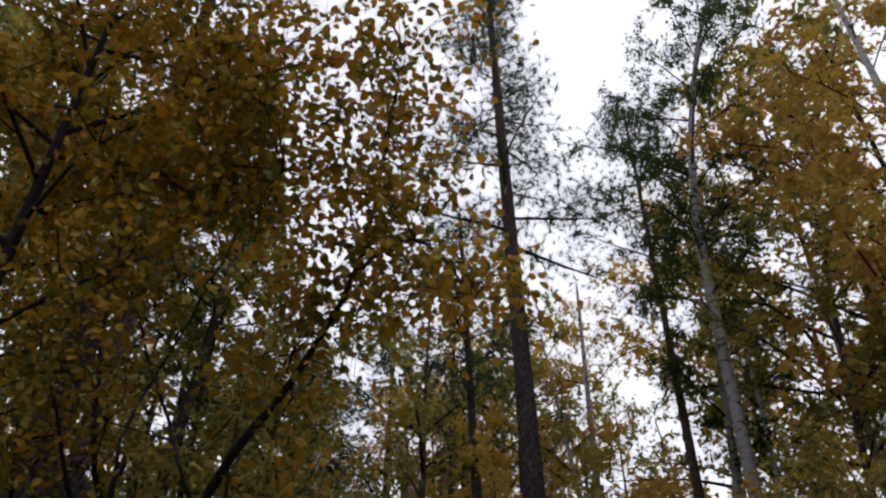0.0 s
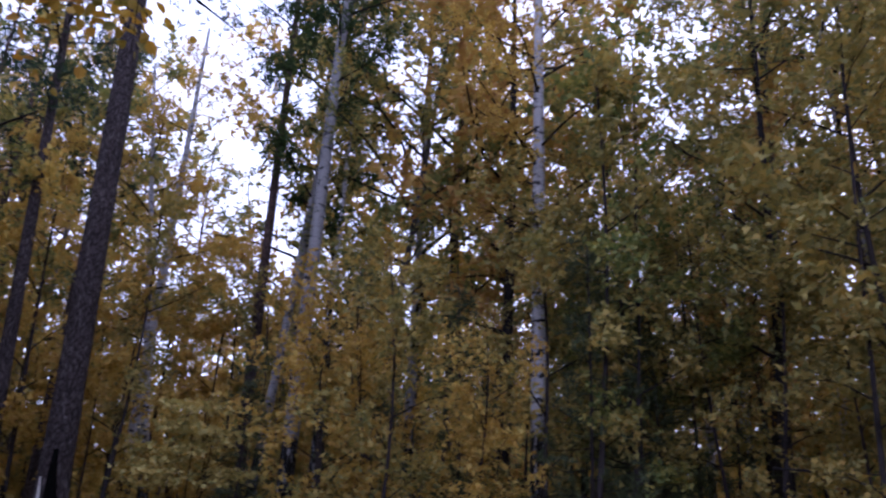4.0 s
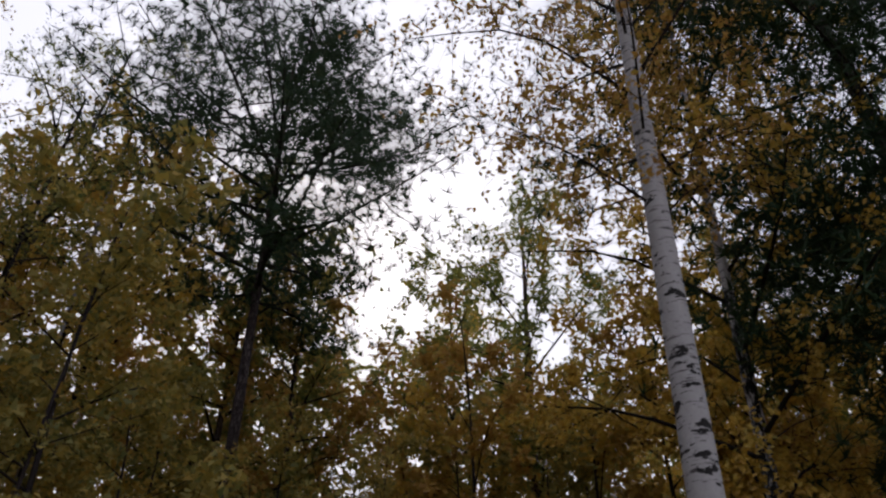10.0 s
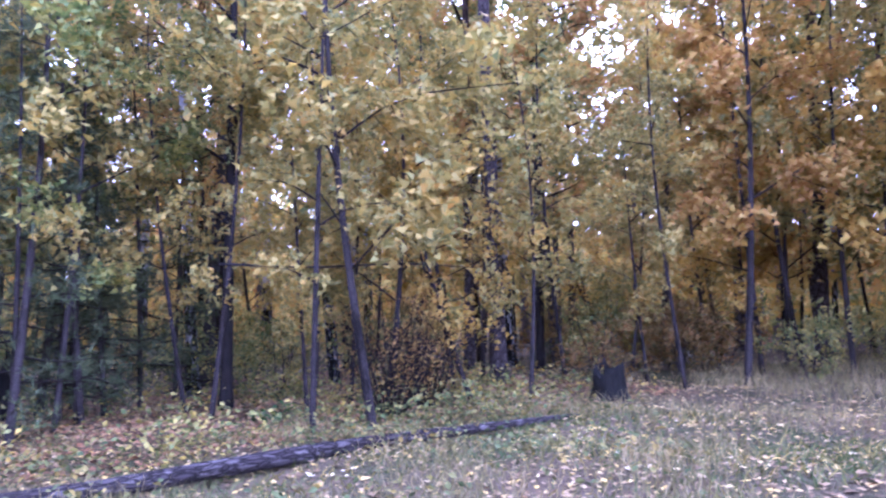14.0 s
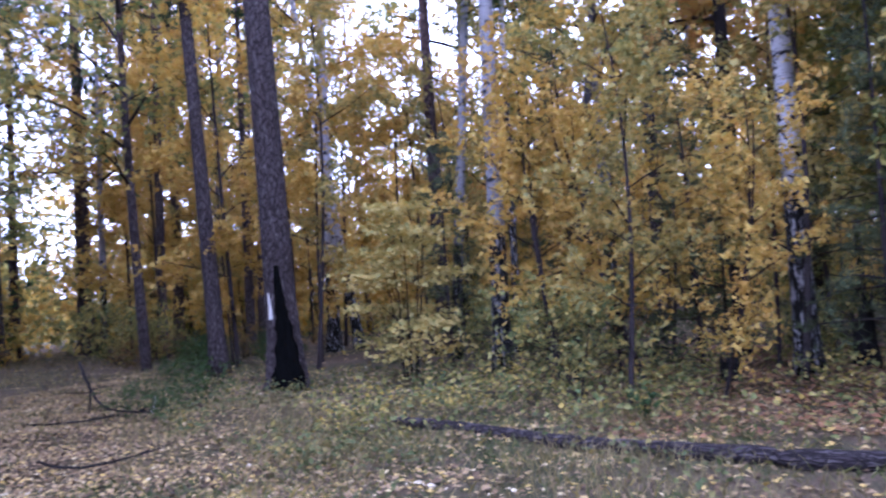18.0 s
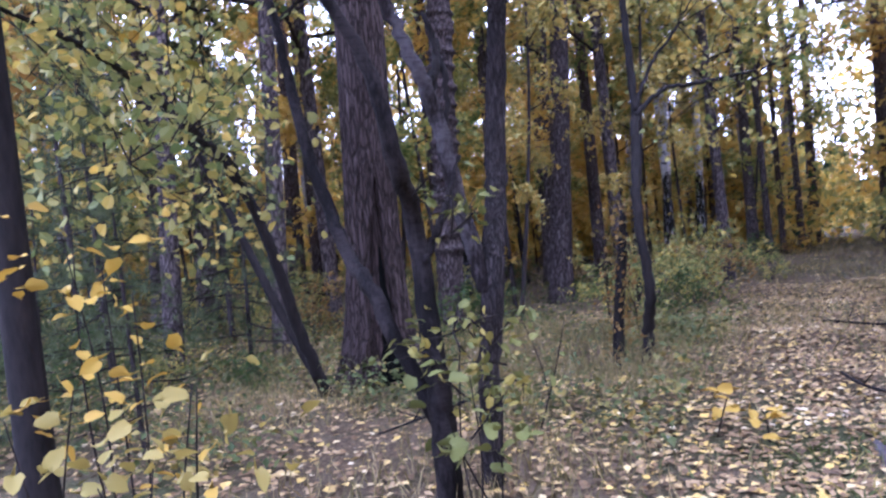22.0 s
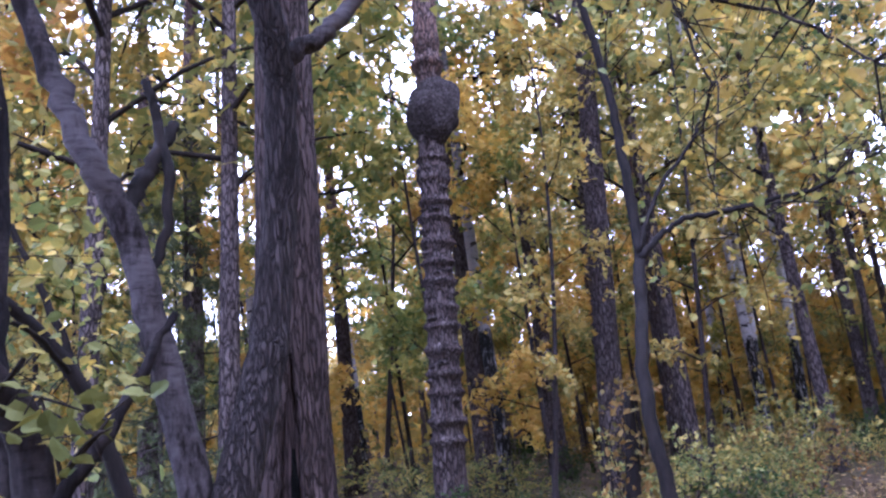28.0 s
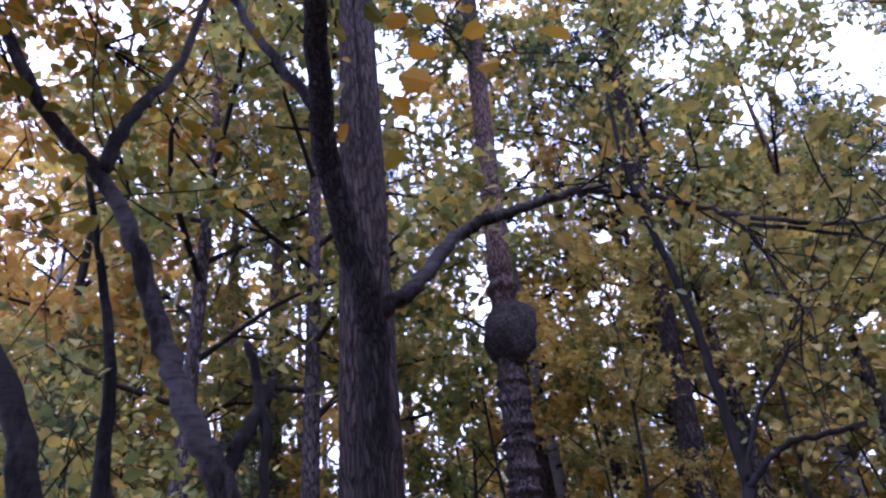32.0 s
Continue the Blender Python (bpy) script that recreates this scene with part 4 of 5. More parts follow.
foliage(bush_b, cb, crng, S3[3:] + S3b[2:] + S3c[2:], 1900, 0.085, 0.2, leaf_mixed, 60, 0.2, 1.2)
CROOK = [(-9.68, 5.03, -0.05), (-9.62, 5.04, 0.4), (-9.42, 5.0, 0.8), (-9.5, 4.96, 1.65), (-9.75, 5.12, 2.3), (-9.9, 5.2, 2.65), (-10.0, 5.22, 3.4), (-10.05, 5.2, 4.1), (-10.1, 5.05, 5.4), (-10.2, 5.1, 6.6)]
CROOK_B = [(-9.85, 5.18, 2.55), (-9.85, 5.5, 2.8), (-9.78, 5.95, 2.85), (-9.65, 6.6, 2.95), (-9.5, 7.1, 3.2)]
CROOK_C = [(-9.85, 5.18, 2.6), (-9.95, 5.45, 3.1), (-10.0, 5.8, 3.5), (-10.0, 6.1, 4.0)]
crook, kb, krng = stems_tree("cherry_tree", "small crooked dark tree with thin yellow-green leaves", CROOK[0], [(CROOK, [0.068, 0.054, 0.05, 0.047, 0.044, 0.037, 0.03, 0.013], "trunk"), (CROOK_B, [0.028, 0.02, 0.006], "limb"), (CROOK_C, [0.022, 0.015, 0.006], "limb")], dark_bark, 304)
foliage(crook, kb, krng, CROOK[7:] + CROOK_B[2:] + CROOK_C[2:], 1200, 0.07, 0.22, leaf_mixed, 44, 0.2, 1.3)


def withered_stem():
    """A dead stem wrapped in withered brown creepers."""
    rng = np.random.default_rng(305)
    ob = thing("dead_tree", (-9.8, 4.78, -0.05), "dead stem wrapped in withered brown creepers beside the crooked tree", "tree")
    s, lv = Soup(), Soup()
    tube(s, smooth_line([(0, 0, 0), (0.02, 0.03, 0.6), (0.05, 0.1, 1.2), (0.08, 0.13, 1.65)], 14), [0.07, 0.055, 0.05, 0.03], 10, wobble(rng, 14, 10, 0.12, 2))
    part("trunk", s.mesh("trunk", dark_bark), ob)
    for k in range(14):
        v = Soup()
        a, z = rng.uniform(0, 6.28), rng.uniform(0.2, 1.3)
        tube(v, smooth_line([(0.06 * math.cos(a), 0.06 * math.sin(a), z), (0.13 * math.cos(a + 1), 0.13 * math.sin(a + 1) + 0.05, z + 0.2), (0.16 * math.cos(a + 1.6), 0.16 * math.sin(a + 1.6) + 0.08, z - 0.15)], 7), [0.006, 0.003], 4)
        part("creeper", v.mesh("creeper", twig_bark), ob)
    z = rng.uniform(0.1, 1.75, 520)
    a, rr = rng.uniform(0, 6.28, 520), np.abs(rng.normal(0, 0.1, 520)) + 0.05
    leaf_cards(lv, np.stack([rr * np.cos(a) + 0.04 * z, rr * np.sin(a) + 0.08 * z, z], 1), 0.06, rng, 0.2)
    tagged(part("creeper_leaves", lv.mesh("creeper_leaves", leaf_rust, False), ob), kind="stuff")


withered_stem()


# ---- saplings and young trees: a few grown once, then copied ----
def young(name, label, h, r, rad, z0, count, leaf, leafmat, seed, bark=None, stems=1, nlimb=12, bend=0.25, needles=False, spread=0.25, profile=0.6, rise=0.5, category=""):
    rng = np.random.default_rng(seed)
    ob = thing(name, (0, 0, -0.05), label, category or ("tree" if h > 2.6 else "shrub"))
    limbs, leaves = Soup(), Soup()
    for s in range(stems):
        lx, ly = rng.normal(0, 0.03 + 0.1 * (stems > 1), 2)
        bx, by = rng.normal(0, bend, 2)
        hh = h * rng.uniform(0.8, 1.0) if s else h
        def axis(q, lx=lx, ly=ly, bx=bx, by=by, hh=hh):
            return np.array([lx * q + bx * math.sin(2.2 * q / hh), ly * q + by * math.sin(2.2 * q / hh), q])
        st = Soup()
        tube(st, np.array([axis(q) for q in np.linspace(0, hh, 18)]), [r, r * 0.6, r * 0.18], 8, cap=False)
        part("stem", st.mesh("stem", bark or young_bark), ob)
        crown_on(limbs, leaves, rng, axis, z0, hh, rad, count // stems, leaf, nlimb=nlimb // (1 if stems < 3 else 3), limb_r=max(0.008, r * 0.35), spread=spread, profile=profile, needles=needles, rise=rise)
    tagged(part("branchwork", limbs.mesh("branchwork", twig_bark), ob), kind="stuff")
    tagged(part("crown", leaves.mesh("crown", leafmat, False), ob), kind="stuff")
    return ob


def put(ob, x, y, turn, s=1.0):
    ob.matrix_basis = Matrix.LocRotScale((x, y, float(ground_z(x, y)) - 0.04), Euler((0, 0, turn)), (s, s, s))


KINDS = [
    young("young_tree", "young tree with yellow-green leaves on a thin dark stem", 7.0, 0.05, 1.5, 1.4, 2900, 0.11, leaf_soft, 201),
    young("young_tree", "young tree with golden leaves on a thin dark stem", 8.0, 0.055, 1.5, 1.6, 2900, 0.12, leaf_gold, 202),
    young("young_tree", "slender young tree with ochre leaves", 9.0, 0.06, 1.5, 1.8, 2900, 0.12, leaf_orange, 203),
    young("young_tree", "two-stemmed young tree with yellow leaves", 6.0, 0.045, 1.4, 1.0, 2800, 0.105, leaf_gold, 204, stems=2),
    young("young_tree", "thin pole with sparse yellow-green leaves", 8.5, 0.05, 1.1, 2.0, 2200, 0.1, leaf_soft, 205),
    young("shrub", "leafy yellow-green shrub under the trees", 2.2, 0.018, 0.8, 0.3, 1300, 0.085, leaf_mixed, 206, stems=4),
    young("shrub", "low shrub with pale yellow leaves", 1.5, 0.014, 0.7, 0.2, 900, 0.08, leaf_mixed, 207, stems=4),
    young("shrub", "low green shrub on the forest floor", 1.1, 0.012, 0.6, 0.15, 800, 0.07, leaf_green, 208, stems=5),
    young("birch_tree", "tall birch with a full golden crown", 16, 0.13, 2.4, 4.5, 3500, 0.175, leaf_gold, 209, birch_bark_shaded, nlimb=22, bend=0.3, spread=0.4),
    young("aspen_tree", "tall aspen with a full yellow-green crown", 15, 0.13, 2.4, 4.0, 3500, 0.175, leaf_mixed, 210, lit_pine_bark, nlimb=22, bend=0.3, spread=0.4),
    young("birch_tree", "tall dark-stemmed birch with an ochre crown", 14, 0.12, 2.3, 3.5, 3500, 0.175, leaf_orange, 211, dark_bark, nlimb=22, bend=0.3, spread=0.4),
    young("young_spruce", "young spruce with soft green needles", 5.5, 0.045, 1.0, 0.5, 420, 0.16, needle_soft, 212, nlimb=34, bend=0.05, needles=True, spread=0.12, profile=0, rise=-0.15),
    young("shrub", "low shrub with rusty red leaves", 1.2, 0.012, 0.6, 0.15, 700, 0.08, leaf_rust, 213, stems=4),
    young("young_tree", "slim young tree with green leaves turning yellow", 7.5, 0.045, 1.4, 1.6, 2600, 0.11, leaf_fresh, 214),
]
spare = set(range(len(KINDS)))


def grow(kind, x, y, turn, s):
    if kind in spare:
        spare.discard(kind)
        ob = KINDS[kind]
    else:
        ob = copy_thing(KINDS[kind], Matrix())
    put(ob, x, y, turn, s)
    return ob


TAKEN = [(-8.8, 11.3, 0.8), (-10.6, 2.35, 1.2), (-13.5, 3.75, 1.0), (-9.7, 5.0, 0.8), (-6.7, 2.6, 1.2), (5.2, 1.6, 1.0), (7.6, 8.4, 1.5), (-6.5, 12.2, 2.3), (-12.3, 13.6, 1.0)]


def scatter(n, seed, near, far, az0, az1, kinds, gap, s0, s1, trail=1.6, where=None, cx=0.0, cy=0.0):
    """Plants set at random between two distances and two headings (degrees left of north)."""
    rng = np.random.default_rng(seed)
    made = 0
    for _ in range(n * 12):
        if made >= n:
            break
        a, d = math.radians(rng.uniform(az0, az1)), math.sqrt(rng.uniform(near ** 2, far ** 2))
        x, y = cx - math.sin(a) * d, cy + math.cos(a) * d
        if trail_gap(x, y) < trail or any((x - u) ** 2 + (y - v) ** 2 < max(w, gap) ** 2 for u, v, w in TAKEN) or (where and not where(x, y)):
            continue
        TAKEN.append((x, y, 0.0))
        grow(kinds[rng.integers(len(kinds))], x, y, rng.uniform(0, 6.28), rng.uniform(s0, s1))
        made += 1


def wood(x, y):
    """Off the lane of the walk and the grassy clearing."""
    if math.hypot(x + 4.6, y - 3.5) < 5.5 or (x > 1 and y < 7.8 and math.hypot(x, y) < 13.5):
        return False
    if -14 < x < -5 and 6 < y < 13.2:
        return False
    return y > 9.3 if -7 < x < 8 else True


for x, y, s in ((0.1, 10.83, 1.0), (0.71, 12.31, 0.9), (0.85, 11.51, 0.8), (1.3, 12.26, 1.0), (-7.2, 14.8, 0.9), (1.0, 13.8, 0.9), (-1.9, 15.5, 0.9), (2.1, 20.5, 1.0), (-3.4, 12.6, 0.7), (-2.2, 13.3, 1.0), (1.9, 12.9, 1.1), (2.6, 13.8, 0.9), (-4.4, 14.2, 1.1), (-0.2, 14.6, 1.0), (-9.5, -0.6, 0.45), (-8.9, -0.9, 0.35), (-8.4, 0.5, 0.5), (-10.6, -0.3, 0.8), (-12.6, -1.2, 1.1), (-12.0, 0.9, 0.7), (-15.0, 0.3, 1.2)):
    TAKEN.append((x, y, 0.5))
    grow(11, x, y, x * 3, s)
for k, x, y, s in ((6, -18.6, 16.6, 1.25), (6, -17.8, 17.1, 1.0), (12, -14.4, 8.4, 0.75), (6, -13.2, 7.5, 0.6), (6, -15.5, 9.0, 0.85), (7, -12.2, 6.6, 0.6), (7, -9.9, 8.9, 0.45), (7, -9.2, 9.3, 0.4), (7, -8.9, 8.5, 0.35)):
    TAKEN.append((x, y, 0.5))
    grow(k, x, y, 2.1 * x, s)
for k, x, y, s in ((4, 3.05, 8.5, 0.85), (4, 0.05, 10.3, 1.1), (13, 0.55, 10.8, 0.9), (4, 0.9, 11.3, 1.05), (3, -2.9, 11.85, 0.95), (0, 3.8, 8.4, 1.22), (1, 13.2, 6.5, 1.15), (8, 12.8, 3.9, 0.75), (1, 14.5, 4.8, 1.2), (1, 12.3, 2.8, 1.1), (3, 6.2, 9.8, 0.9), (4, 6.8, 11.3, 0.9), (13, 0.5, 13.3, 1.6), (0, 6.9, 9.3, 0.8)):
    TAKEN.append((x, y, 0.5))
    grow(k, x, y, 1.3 * x, s)
# canopy trees, then the young growth under them, then low shrubs
for x, y, k, q in ((-12.4, -0.1, 9, 1.0), (-15.6, 2.0, 9, 1.1), (-16.9, 10.2, 9, 1.0), (-13.2, 1.2, 9, 1.05), (-18.6, 6.9, 9, 1.15), (-18.4, 4.9, 8, 1.15), (-17.0, 7.9, 9, 1.15), (-13.2, -2.6, 10, 1.0)):
    TAKEN.append((x, y, 0.8))
    grow(k, x, y, x, q)
for x, y, k, q in ((-3.2, 17.5, 9, 1.35), (-1.6, 14.4, 10, 1.25), (-4.6, 19.0, 8, 1.3), (-9.8, 22.0, 8, 1.3)):
    TAKEN.append((x, y, 0.8))
    grow(k, x, y, x, q)
scatter(20, 7, 13, 27, -56, 28, [9, 10, 8, 9], 2.2, 0.85, 1.25, where=wood)
scatter(10, 28, 15, 27, 56, 80, [13, 4, 13], 1.3, 0.8, 1.1, 1.8, where=wood)
scatter(16, 27, 19, 34, 16, 40, [1, 0, 2, 9, 1], 1.6, 0.8, 1.2, 1.8, where=wood)
scatter(22, 17, 14.5, 27, -95, -56, [8, 9, 9, 8], 1.8, 0.6, 0.9, where=wood)
scatter(12, 8, 20, 38, 34, 72, [8, 9, 8], 2.2, 0.95, 1.35, 1.5, where=wood)
scatter(11, 9, 14, 26, 74, 140, [8, 9, 8], 2.2, 0.8, 1.1, where=wood, cx=-4.6, cy=3.5)
scatter(19, 1, 10, 15, -50, 22, [0, 4, 4, 0, 3], 1.1, 0.55, 1.0, where=wood)
scatter(34, 2, 14, 28, -56, 30, [0, 1, 2, 3, 0], 1.3, 0.8, 1.25, where=wood)
scatter(34, 18, 12.5, 24, -95, -50, [0, 1, 2, 2, 4], 1.0, 0.75, 1.2, where=wood)
scatter(30, 3, 16, 34, 33, 74, [1, 1, 4, 1, 0], 1.4, 0.7, 1.2, 2.4, where=wood)
scatter(38, 4, 10.5, 26, 72, 132, [1, 13, 4, 1, 0], 1.2, 0.8, 1.35, 2.0, where=wood, cx=-4.6, cy=3.5)
scatter(46, 5, 9.8, 21, -62, 30, [6, 12, 5, 7, 6], 0.6, 0.45, 1.05, where=wood)
scatter(26, 15, 13, 30, 34, 62, [7, 6, 7, 12, 7], 0.8, 0.35, 0.7, 1.3)
scatter(46, 6, 6.5, 18, 62, 130, [7, 7, 6, 7, 6, 12], 0.7, 0.35, 0.75, 1.3, where=wood, cx=-4.6, cy=3.5)
scatter(7, 10, 14, 17, -52, -44, [12], 0.6, 0.8, 1.1)


# ---- the far woods, past the trees that can be told apart ----
def far_woods():
    rng = np.random.default_rng(41)
    for k, (mat, n, seed) in enumerate(((leaf_gold, 105000, 1), (leaf_mixed, 105000, 2), (needle_green, 12000, 3))):
        g = np.random.default_rng(100 + seed)
        nc = 4200
        a, d = np.radians(g.uniform(-105, 150, nc)), g.uniform(28, 46, nc)
        top = np.where(np.degrees(a) > 28, 7.0, 11.0) * (1 + 0.28 * np.sin(a * 9 + seed) + 0.18 * np.sin(a * 23))
        c = np.stack([-np.sin(a) * d - 2, np.cos(a) * d + 2, g.uniform(0.0, 1, nc) ** 1.15 * top], 1)
        c = c[(np.degrees(a) < 28) | (g.uniform(0, 1, nc) < 0.65)]
        n = int(n * 0.8)
        p = c[g.integers(0, len(c), n)] + g.normal(0, 1, (n, 3)) * np.array([0.55, 0.55, 0.36])
        s = Soup()
        leaf_tris(s, p, 0.29, g, 0.2)
        tagged(new("far_woods", s.mesh("far_woods", mat, False)), ("far wall of golden autumn foliage", "far wall of yellow-green autumn foliage", "dark needle foliage in the far woods")[k], "woods", "", "stuff")
    for mat, seed, a0, a1, hi, label in ((leaf_gold, 5, 28, 150, 4.5, "low golden growth among the distant trunks"), (leaf_soft, 6, 28, 150, 4.5, "low yellow-green growth among the distant trunks"),
                                         (leaf_orange, 7, -105, 28, 7.5, "low ochre growth at the wood's far edge"), (leaf_mixed, 8, -105, 28, 7.5, "low green-yellow growth at the wood's far edge")):
        g = np.random.default_rng(100 + seed)
        nc = 1500
        a, d = np.radians(g.uniform(a0, a1, nc)), g.uniform(26, 42, nc)
        c = np.stack([-np.sin(a) * d - 2, np.cos(a) * d + 2, g.uniform(0.1, hi, nc)], 1)
        c = c[trail_gap(c[:, 0], c[:, 1]) > 1.5]
        p = c[g.integers(0, len(c), 34000)] + g.normal(0, 1, (34000, 3)) * np.array([0.6, 0.6, 0.34])
        s = Soup()
        leaf_tris(s, p, 0.27, g, 0.2)
        tagged(new("far_woods", s.mesh("far_woods", mat, False)), label, "woods", "", "stuff")
    s = Soup()
    for _ in range(230):
        a, d = math.radians(rng.uniform(-105, 150)), rng.uniform(27, 44)
        x, y = -math.sin(a) * d - 2, math.cos(a) * d + 2
        if trail_gap(x, y) < 1.6:
            continue
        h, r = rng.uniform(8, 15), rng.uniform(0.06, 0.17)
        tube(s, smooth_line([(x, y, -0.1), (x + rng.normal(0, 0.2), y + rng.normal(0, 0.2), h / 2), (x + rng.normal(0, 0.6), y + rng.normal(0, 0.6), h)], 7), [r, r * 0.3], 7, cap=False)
    tagged(new("far_trunk", s.mesh("far_trunk", hazed_bark)), "distant trunks in the far woods, bark paled to look misty", "woods", "", "stuff")


far_woods()


def backdrop():
    """The wood's far edge: an uneven wall of foliage all round, past everything else."""
    m, nt, nd, lk, bs = material("distant_foliage")
    v = coords(nd, lk, (1, 1, 1))
    n1, n2, n3 = noise_tex(nd, lk, v, 0.35, 5, 0.6), noise_tex(nd, lk, v, 3.2, 6, 0.75), noise_tex(nd, lk, coords(nd, lk, (1.6, 1.6, 0.06)), 1.0, 3)
    r = ramp(nd, [(0.3, (0.07, 0.075, 0.03)), (0.45, (0.17, 0.15, 0.035)), (0.58, (0.32, 0.23, 0.03)), (0.75, (0.36, 0.2, 0.03))])
    lk.new(math_node(nd, lk, "ADD", math_node(nd, lk, "MULTIPLY", n1, 0.5), math_node(nd, lk, "MULTIPLY", n2, 0.5)), r.inputs[0])
    t = ramp(nd, [(0.36, (0, 0, 0)), (0.42, (1, 1, 1))])
    lk.new(n3, t.inputs[0])
    lk.new(mixc(nd, lk, t.outputs[0], (0.035, 0.03, 0.025), r.outputs[0]), bs.inputs["Base Color"])
    bs.inputs["Roughness"].default_value = 0.9
    g = np.random.default_rng(66)
    na, nz = 460, 26
    a = np.linspace(0, 2 * np.pi, na, endpoint=False)
    A, Z = np.meshgrid(a, np.linspace(0, 1, nz), indexing="ij")
    top = np.where((a > 0.5) & (a < 2.7), 4.8, 7.5) + 1.5 * np.sin(7 * a) + 1.6 * np.sin(19 * a + 1) + g.normal(0, 0.9, na)
    R = 50 + g.normal(0, 0.55, A.shape) + 3 * Z
    P = np.stack([-2 - np.sin(A) * R, 2 + np.cos(A) * R, Z * top[:, None] - 0.3 + g.normal(0, 0.12, A.shape)], -1).reshape(-1, 3)
    i, k = np.meshgrid(np.arange(na), np.arange(nz - 1), indexing="ij")
    q = np.stack([i * nz + k, i * nz + k + 1, ((i + 1) % na) * nz + k + 1, ((i + 1) % na) * nz + k], -1).reshape(-1, 4)
    tagged(new("backdrop", mesh_of("backdrop", P, q, None, m, False)), "far edge of the wood in yellow and olive", "backdrop", "", "structure")


backdrop()


# ---- yellow layered bush by the charred pine ----
def layered_bush():
    rng = np.random.default_rng(88)
    ob = thing("maple_bush", (-6.8, 12.0, 0), "bushy young maple with layered pale yellow leaves", "shrub")
    lv = Soup()
    for k in range(5):
        a = k * 1.3
        st = Soup()
        tube(st, smooth_line([(0.1 * math.cos(a), 0.1 * math.sin(a), -0.05), (0.25 * math.cos(a), 0.25 * math.sin(a), 1.2), (0.4 * math.cos(a), 0.4 * math.sin(a), 2.7 - 0.2 * k)], 9), [0.022, 0.006], 6, cap=False)
        part("stem", st.mesh("stem", dark_bark), ob)
    for z in np.arange(0.6, 3.1, 0.33):
        R = 1.4 * (1 - 0.74 * max(0, z - 1.0) / 2.0)
        for k in range(6):
            a, rr = rng.uniform(0, 6.28), R * rng.uniform(0.35, 1.0)
            c = np.array([rr * math.cos(a), rr * math.sin(a), z + rng.normal(0, 0.12)])
            st = Soup()
            tube(st, smooth_line([(0.2 * math.cos(a), 0.2 * math.sin(a), z - 0.2), c * np.array([0.6, 0.6, 1]), c], 5), [0.008, 0.003], 4, cap=False)
            part("limb", st.mesh("limb", twig_bark), ob)
            n = 75
            leaf_cards(lv, c + rng.normal(0, 1, (n, 3)) * np.array([0.27, 0.27, 0.05]), 0.095, rng, 0.9, 0.85)
    tagged(part("crown", lv.mesh("crown", leaf_maple, False), ob), kind="stuff")


layered_bush()


def twiggy_bush(x, y, h, w, seed, label, leaves=120):
    rng = np.random.default_rng(seed)
    ob = thing("bush", (x, y, 0), label, "shrub")
    tw, lv = Soup(), Soup()
    for _ in range(70):
        a, r = rng.uniform(0, 6.28), w * math.sqrt(rng.uniform(0.02, 1))
        e = np.array([r * math.cos(a), r * math.sin(a), h * rng.uniform(0.55, 1.0) * (1.1 - 0.4 * r / w)])
        ln = smooth_line([(0.2 * e[0], 0.2 * e[1], -0.05), e * np.array([0.6, 0.6, 0.5]) + rng.normal(0, 0.05, 3), e], 6)
        tube(tw, ln, [0.009, 0.003], 4, cap=False)
        for _ in range(5):
            q = ln[rng.integers(2, 6)]
            l2 = smooth_line([q, q + rng.normal(0, 0.2, 3) + np.array([0, 0, 0.1])], 3)
            tube(tw, l2, [0.004, 0.002], 3, cap=False)
            lv.add(np.zeros((0, 3)))
            leaf_cards(lv, l2[1:] + rng.normal(0, 0.03, (2, 3)), 0.05, rng)
    tagged(part("twigwork", tw.mesh("twigwork", twig_bark), ob), kind="stuff")
    tagged(part("crown", lv.mesh("crown", leaf_orange, False), ob), kind="stuff")


twiggy_bush(4.5, 9.3, 1.9, 0.75, 411, "dense bare-twigged dark brown bush")
twiggy_bush(5.3, 9.7, 1.4, 0.6, 412, "dense bare-twigged dark brown bush")


# ---- fallen log, stumps and dead branches ----
def fallen_log(lines, label):
    rng = np.random.default_rng(51)
    ob = thing("fallen_log", (-1.25, 7.05, 0), label, "log")
    for k, (pts, rad) in enumerate(lines):
        s = Soup()
        p = smooth_line(pts, 46)
        p[:, :2] -= np.array([-1.25, 7.05])
        w = wobble(rng, 46, 18, 0.07, 2)
        w[0], w[1], w[-2], w[-1] = w[0] * 0.3, w[1] * 0.8, w[-2] * 0.8, w[-1] * 0.3
        tube(s, p, rad, 18, w)
        part("log_piece", s.mesh("log_piece", log_bark), ob)


log_bark = bark_pine("log_bark", (0.035, 0.026, 0.03), (0.2, 0.13, 0.11), 30, 60, 1.0, (0.25, 1, 1))
fallen_log([([(-5.35, 8.45, 0.06), (-4.2, 7.95, 0.07), (-3.1, 7.5, 0.06), (-2.1, 7.2, 0.07), (-1.2, 7.08, 0.07)], [0.055, 0.07, 0.065, 0.075, 0.075]),
            ([(-1.32, 7.0, 0.075), (0.45, 6.95, 0.07), (1.9, 7.12, 0.075), (2.6, 7.2, 0.075)], [0.08, 0.078, 0.082, 0.08]),
            ([(2.5, 7.21, 0.08), (3.3, 7.25, 0.08), (4.6, 7.24, 0.07), (6.0, 7.2, 0.06)], [0.075, 0.07, 0.055, 0.035])], "fallen log in three rotting pieces on the litter")


